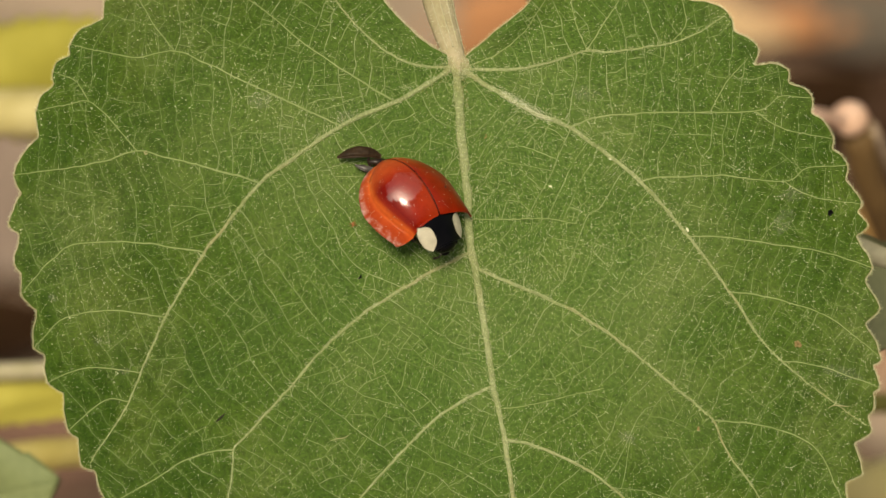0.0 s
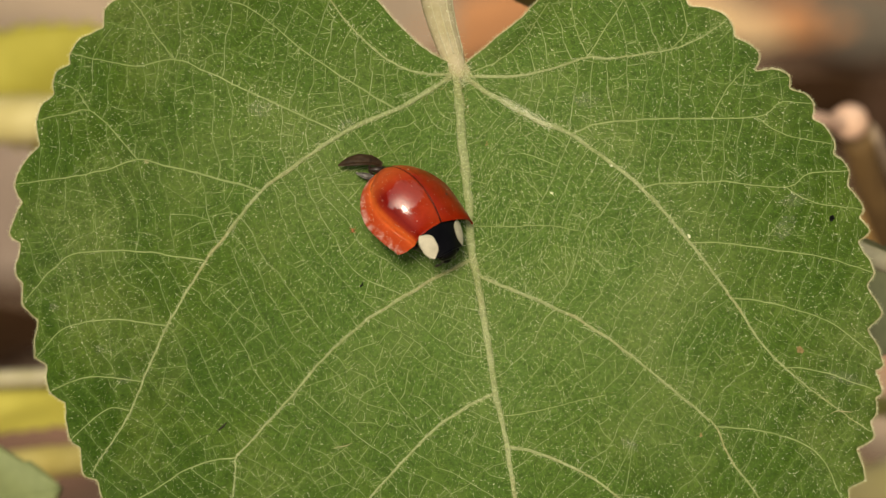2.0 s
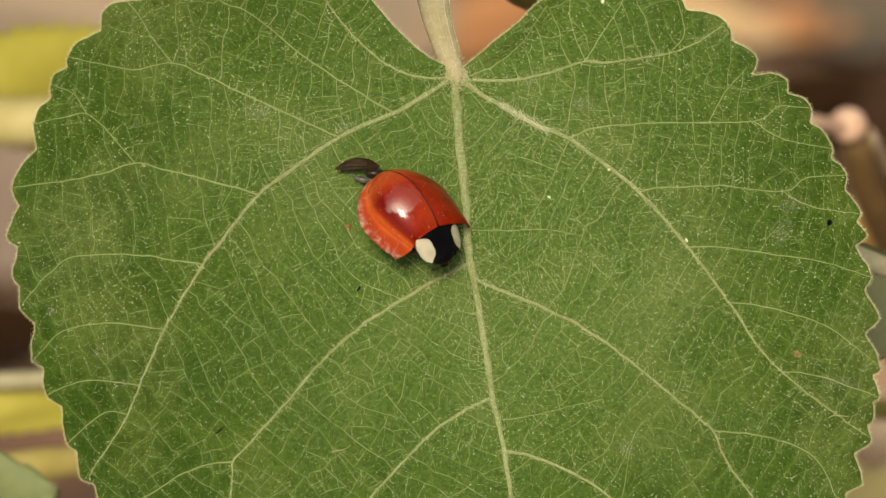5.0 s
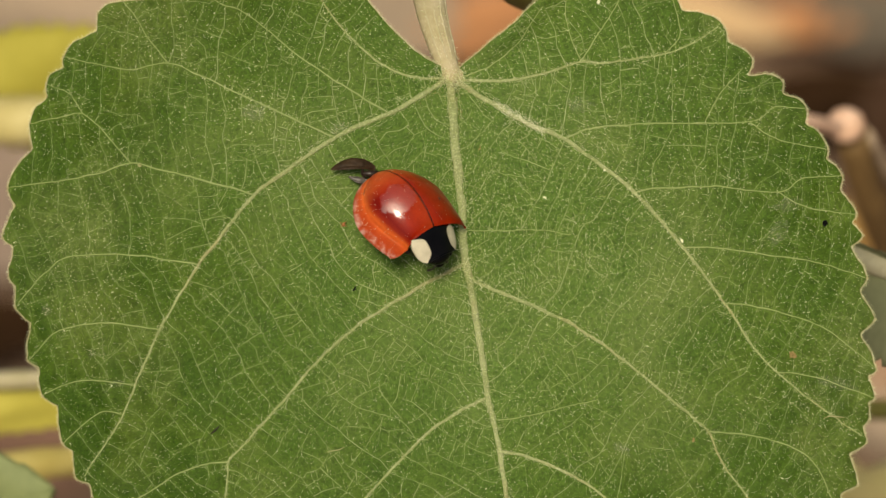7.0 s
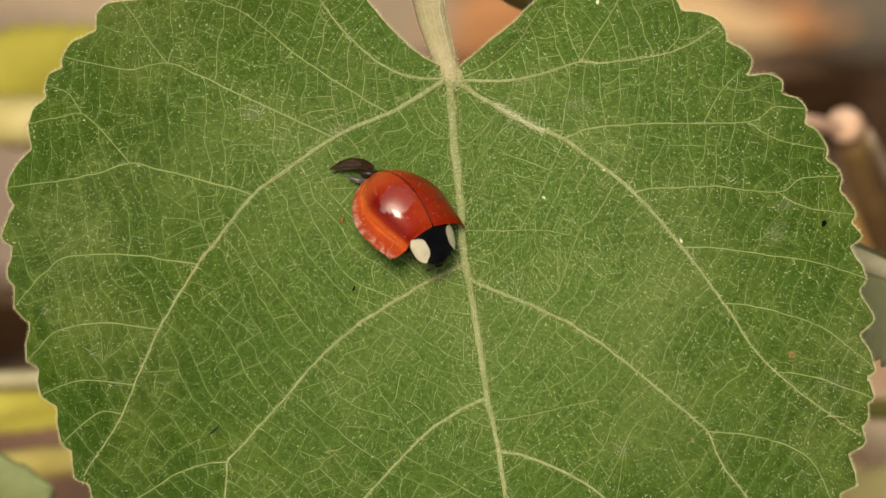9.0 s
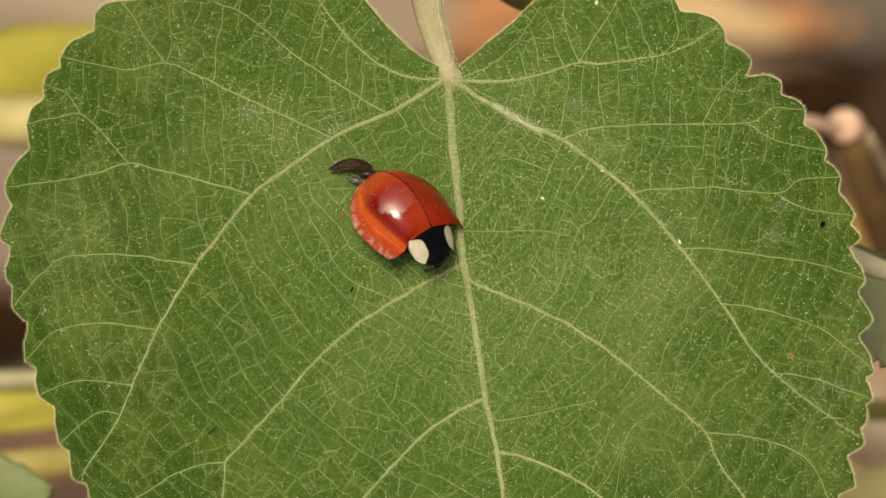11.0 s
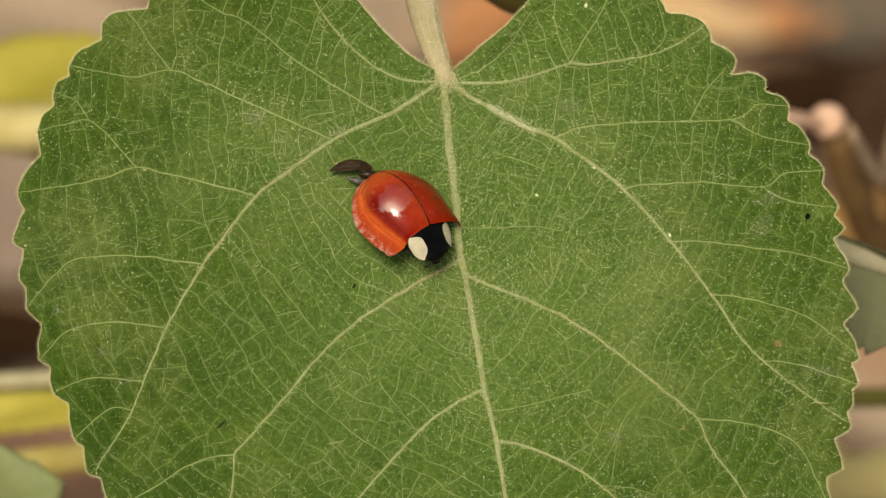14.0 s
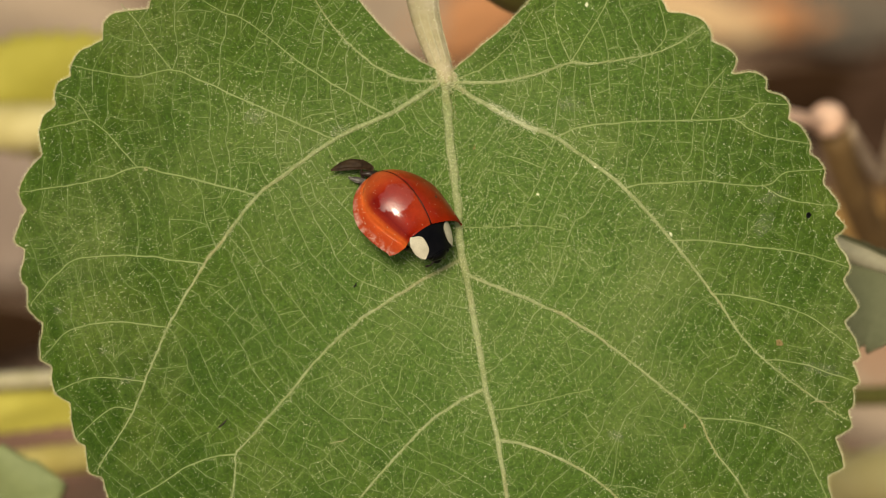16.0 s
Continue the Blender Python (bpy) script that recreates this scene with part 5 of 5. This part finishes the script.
def build_background_plant():
    build_main_stem()
    # pale stalk and yellow leaf behind the upper flank
    ob = rod("leaf_stalk", "thick pale yellow leaf stalk on the plant stem", "stalk",
             [(9.5, 2, -54), (-10.63, 10.72, -92.80), (-23.38, 10.77, -99.20), (-35.28, 10.48, -102.40), (-46.40, 10.27, -105.60)], [1.3, 1.5, 1.8, 2.0, 2.1], MAT_PALE, 2)
    y1 = leaf_space("yellow_leaf", "yellow-green blurred leaf behind the main leaf", "leaf", "leaves behind")
    back_leaf(y1, (-27.5, 13.2, -118.40), (-48.4, 14.1, -105.60), (0.1, 1, 0.4), 6.0, MAT_YELLOW, 0.1, 12, 0.04, 3)
    mesh_part("stalk", *tube(spline([(9.5, 2, -54), (-14.33, 12.66, -115.20), (-27.5, 13.2, -118.40)], 1.5), [0.8, 0.7, 0.6], 10), MAT_PALE, y1)
    # lower flank: a thin pale stalk, a yellowing leaf, a pale stalk, a green leaf nearer
    rod("leaf_stalk", "thin pale green leaf stalk on the plant stem", "stalk",
        [(10, -10, -82), (-13.60, -10.3, -96.00), (-27.45, -10.55, -89.60), (-34.66, -10.8, -86.40), (-45.42, -11.45, -83.20)], [0.65, 0.65, 0.65, 0.7, 0.75], MAT_RIB, 4)
    y2 = leaf_space("yellow_leaf", "yellowing leaf with a pale stalk behind the main leaf", "leaf", "leaves behind")
    back_leaf(y2, (-25.81, -11.8, -92.80), (-45.88, -15.2, -83.20), (0.1, 1, 0.3), 2.1, MAT_YELLOW, 0.12, 12, 0.03, 5)
    mesh_part("stalk", *tube(spline([(10, -11, -84), (-14.94, -10.77, -105.60), (-25.81, -11.8, -92.80)], 1.5), [0.8, 0.7, 0.6], 10), MAT_PALE, y2)
    rod("leaf_stalk", "pale yellow leaf stalk on the plant stem", "stalk",
        [(10, -14, -93), (-15.99, -15.85, -96.00), (-26.95, -16.75, -83.20), (-32.79, -17.2, -76.80), (-41.95, -18.1, -70.40)], [1.1, 1.15, 1.2, 1.25, 1.3], MAT_STRAW, 6)
    g1 = leaf_space("green_leaf", "dusty green toothed leaf below the main leaf", "leaf", "leaves behind")
    back_leaf(g1, (-39.84, -19.60, -44.00), (-26.9, -16.90, -38.00), (0.35, 1, 0.2), 6.0, MAT_SHADY, 0.15, 7, 0.04, 7, MAT_SHADY)
    mesh_part("stalk", *tube(spline([(10, -18, -103), (-17.42, -24.84, -96.00), (-28.58, -24.49, -60.00), (-39.84, -19.60, -44.00)], 1.5), [0.8, 0.7, 0.6, 0.5], 10), MAT_PALE, g1)
    # right flank: the pruned twig
    tw = leaf_space("twig", "brown pruned twig with a pale cut end", "twig")
    mesh_part("branch", *tube(spline([(58, -316, -518), (46.77, -10.27, -124.00), (38.22, -0.44, -104.00), (34.27, 5.25, -92.00), (32.20, 10.00, -86.00)], 2), [3.2, 2.6, 2.2, 2.0, 1.35], 14, ripple=0.04), MAT_TWIG, tw)
    mesh_part("cut_end", *ellipsoid((31.64, 10.50, -84.00), (1.5, 1.42, 1.15), None, 12, 18), MAT_CUT, tw, "pale pinkish cut end")
    mesh_part("side_shoot", *tube(spline([(32.62, 10.38, -86.00), (30.17, 10.35, -82.00), (28.00, 10.59, -78.00), (24.53, 10.83, -74.00)], 1), [0.65, 0.62, 0.58, 0.5], 10), MAT_CUT, tw, "short pale side shoot")
    mesh_part("thin_shoot", *tube(spline([(61, -316, -518), (44.28, -3.99, -116.00), (36.96, 5.79, -96.00), (33.41, 9.91, -86.00)], 2), [1.4, 0.9, 0.75, 0.6], 10), MAT_PINK, tw)
    # right flank: the dusty leaf, an olive stalk and a pale stem low down
    g2 = leaf_space("dusty_leaf", "dusty grey-green leaf behind the main leaf", "leaf", "leaves behind")
    back_leaf(g2, (24.86, 0.81, -26.00), (36.73, -3.84, -14.00), (0.3, 1, 0.1), 6.3, MAT_GREY, 0.2, 10, 0.03, 9, MAT_DUSTRIB, 0.16, 0.16)
    mesh_part("stalk", *tube(spline([(10, -6, -72), (20.71, 0.93, -70.40), (24.86, 0.81, -26.00)], 1.5), [0.8, 0.7, 0.5], 10), MAT_PALE, g2)
    rod("leaf_stalk", "thin olive leaf stalk on the plant stem", "stalk",
        [(10, -13, -90), (22.31, -11.92, -96.00), (30.37, -12.18, -89.60), (36.15, -12.20, -86.40), (46.46, -11.39, -80.00)], [0.9, 0.8, 0.8, 0.85, 0.9], MAT_STEM, 10)
    rod("leaf_stalk", "thick pale yellow stem rising from the ground", "stalk",
        [(37, -334, -503), (39, -110, -250), (34.20, -26.29, -140.00), (36.68, -23.13, -132.00), (40.27, -21.22, -126.00), (46.01, -20.39, -122.00), (51.63, -20.02, -118.00)], [2.8, 2.8, 2.8, 3.0, 3.0, 3.0, 2.8], MAT_PALE, 11)


build_background_plant()


def build_ground():
    """One sheet of bumpy soil that runs out to the horizon."""
    verts, faces = [(0, 150, 0)], []
    rings, sides = 90, 96
    for i in range(rings):
        r = 6 * 1.155 ** i
        for k in range(sides):
            t = 2 * math.pi * k / sides
            x, y = r * math.cos(t), 150 + r * math.sin(t)
            z = 0.0 if r > 3000 else 5 * noise.noise((x * 0.02, y * 0.02, 0.5)) + 2 * noise.noise((x * 0.09, y * 0.09, 4.5))
            verts.append((x, y, z - 4))
    for k in range(sides):
        faces.append((0, 1 + k, 1 + (k + 1) % sides))
    for i in range(rings - 1):
        for k in range(sides):
            q = (k + 1) % sides
            faces.append((1 + i * sides + k, 1 + (i + 1) * sides + k, 1 + (i + 1) * sides + q, 1 + i * sides + q))
    ob = mesh_part("ground", verts, faces, MAT_SOIL, None, "dry reddish-brown bare soil", kind="structure")
    return ob


build_ground()


def build_dead_leaf(at, size, turn, mat, label, seed, tilt=8):
    """A curled dry leaf lying on the soil."""
    rng = random.Random(seed)
    ob = thing("dead_leaf", pose(at[0] * MM, at[1] * MM, 0.004 + 0.0002 * seed, rng.uniform(-tilt, tilt), rng.uniform(-tilt, tilt), turn), label, "dead leaf", "dead leaves on the ground")
    back_leaf(ob, (-size, 0, 0), (size, 0, 2), (0, 1, 0), size * 0.55, mat, 0.25, 9, -0.12, seed, mat)
    return ob


for at, size, turn, mat, label, seed in (
        ((12.6, 576.2), 21, 40, MAT_RUST, "curled rust-orange dead leaf on the soil", 1),
        ((-13.8, 584.2), 25, 90, MAT_PINK, "greyish-pink dead leaf on the soil", 2),
        ((67.2, 571.4), 19, -14, MAT_TAN, "straw-tan dead leaf on the soil", 16),
        ((90.0, 573.8), 13, -10, MAT_RUST, "curled rust-orange dead leaf on the soil", 4),
        # the near-black leaf shapes are added where the litter has shaded gaps
        ((100.5, 546.5), 23, 8, MAT_GAP, "near-black leaf shape standing in for a shaded gap in the litter", 5),
        ((111.9, 573.8), 19, 0, MAT_GREYBROWN, "grey-brown dead leaf on the soil", 6),
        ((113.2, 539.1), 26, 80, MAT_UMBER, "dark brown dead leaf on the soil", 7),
        ((-104.3, 574.2), 34, 0, MAT_PINK, "greyish-pink dead leaf on the soil", 8),
        ((-109.2, 516.5), 28, 85, MAT_MAUVE, "greyish-pink dead leaf on the soil", 9),
        ((-106.9, 469.0), 22, 8, MAT_GAP, "near-black leaf shape standing in for a shaded gap in the litter", 10),
        ((-87.5, 432.0), 22, 10, MAT_BROWN, "brown dead leaf on the soil", 11),
        ((107.8, 469.6), 18, 90, MAT_FAWN, "fawn dead leaf on the soil", 12),
        ((-98.9, 440.0), 19, 5, MAT_BROWN, "brown dead leaf on the soil", 14),
        ((107.3, 503.6), 16, 0, MAT_OCHRE, "golden-brown dead leaf on the soil", 15),
        ((103.3, 443.8), 18, -40, MAT_PINK, "greyish-pink dead leaf on the soil", 13)):
    build_dead_leaf(at, size, turn, mat, label, seed)


def build_mite():
    """A tiny orange mite that creeps over the leaf beside the ladybird."""
    ob = thing("mite", TILT, "tiny orange mite creeping over the leaf beside the ladybird", "mite")
    mesh_part("body", *ellipsoid((0, 0, 0.075), (0.13, 0.085, 0.07), None, 8, 12), MAT_MITE, ob)
    for side in (1, -1):
        for k, x in enumerate((0.08, 0.03, -0.03, -0.08)):
            mesh_part("leg", *tube([(x, side * 0.05, 0.07), (x * 1.6, side * 0.14, 0.10), (x * 2.2, side * 0.21, 0.01)], [0.016, 0.013, 0.008], 5), MAT_MITE, ob)
    return ob


mite = build_mite()


def motions():
    """The ladybird and the leaf keep still; the mite creeps up the leaf and in under the ladybird's rim."""
    stops = ((0.0, (-5.85, 0.88)), (1.0, (-5.92, 1.02)), (2.0, (-5.95, 0.98)), (3.0, (-5.92, 1.12)), (4.0, (-6.02, 1.30)), (6.5, (-6.09, 1.54)), (7.5, (-6.06, 1.61)),
             (9.0, (-6.13, 1.82)), (11.5, (-5.92, 2.28)), (12.3, (-5.53, 2.49)), (13.0, (-5.04, 2.70)), (16.0, (-4.76, 2.77)))
    rows = []
    for k, (t, p) in enumerate(stops):
        a, b = stops[max(0, k - 1)][1], stops[min(len(stops) - 1, k + 1)][1]
        turn = min(max(math.degrees(math.atan2(b[1] - a[1], b[0] - a[0])), 5), 150)
        rows.append((t, TILT @ pose(p[0] * MM, p[1] * MM, float(face_height(*p)) * MM, 0, 0, turn)))
    walk(mite, rows)


motions()
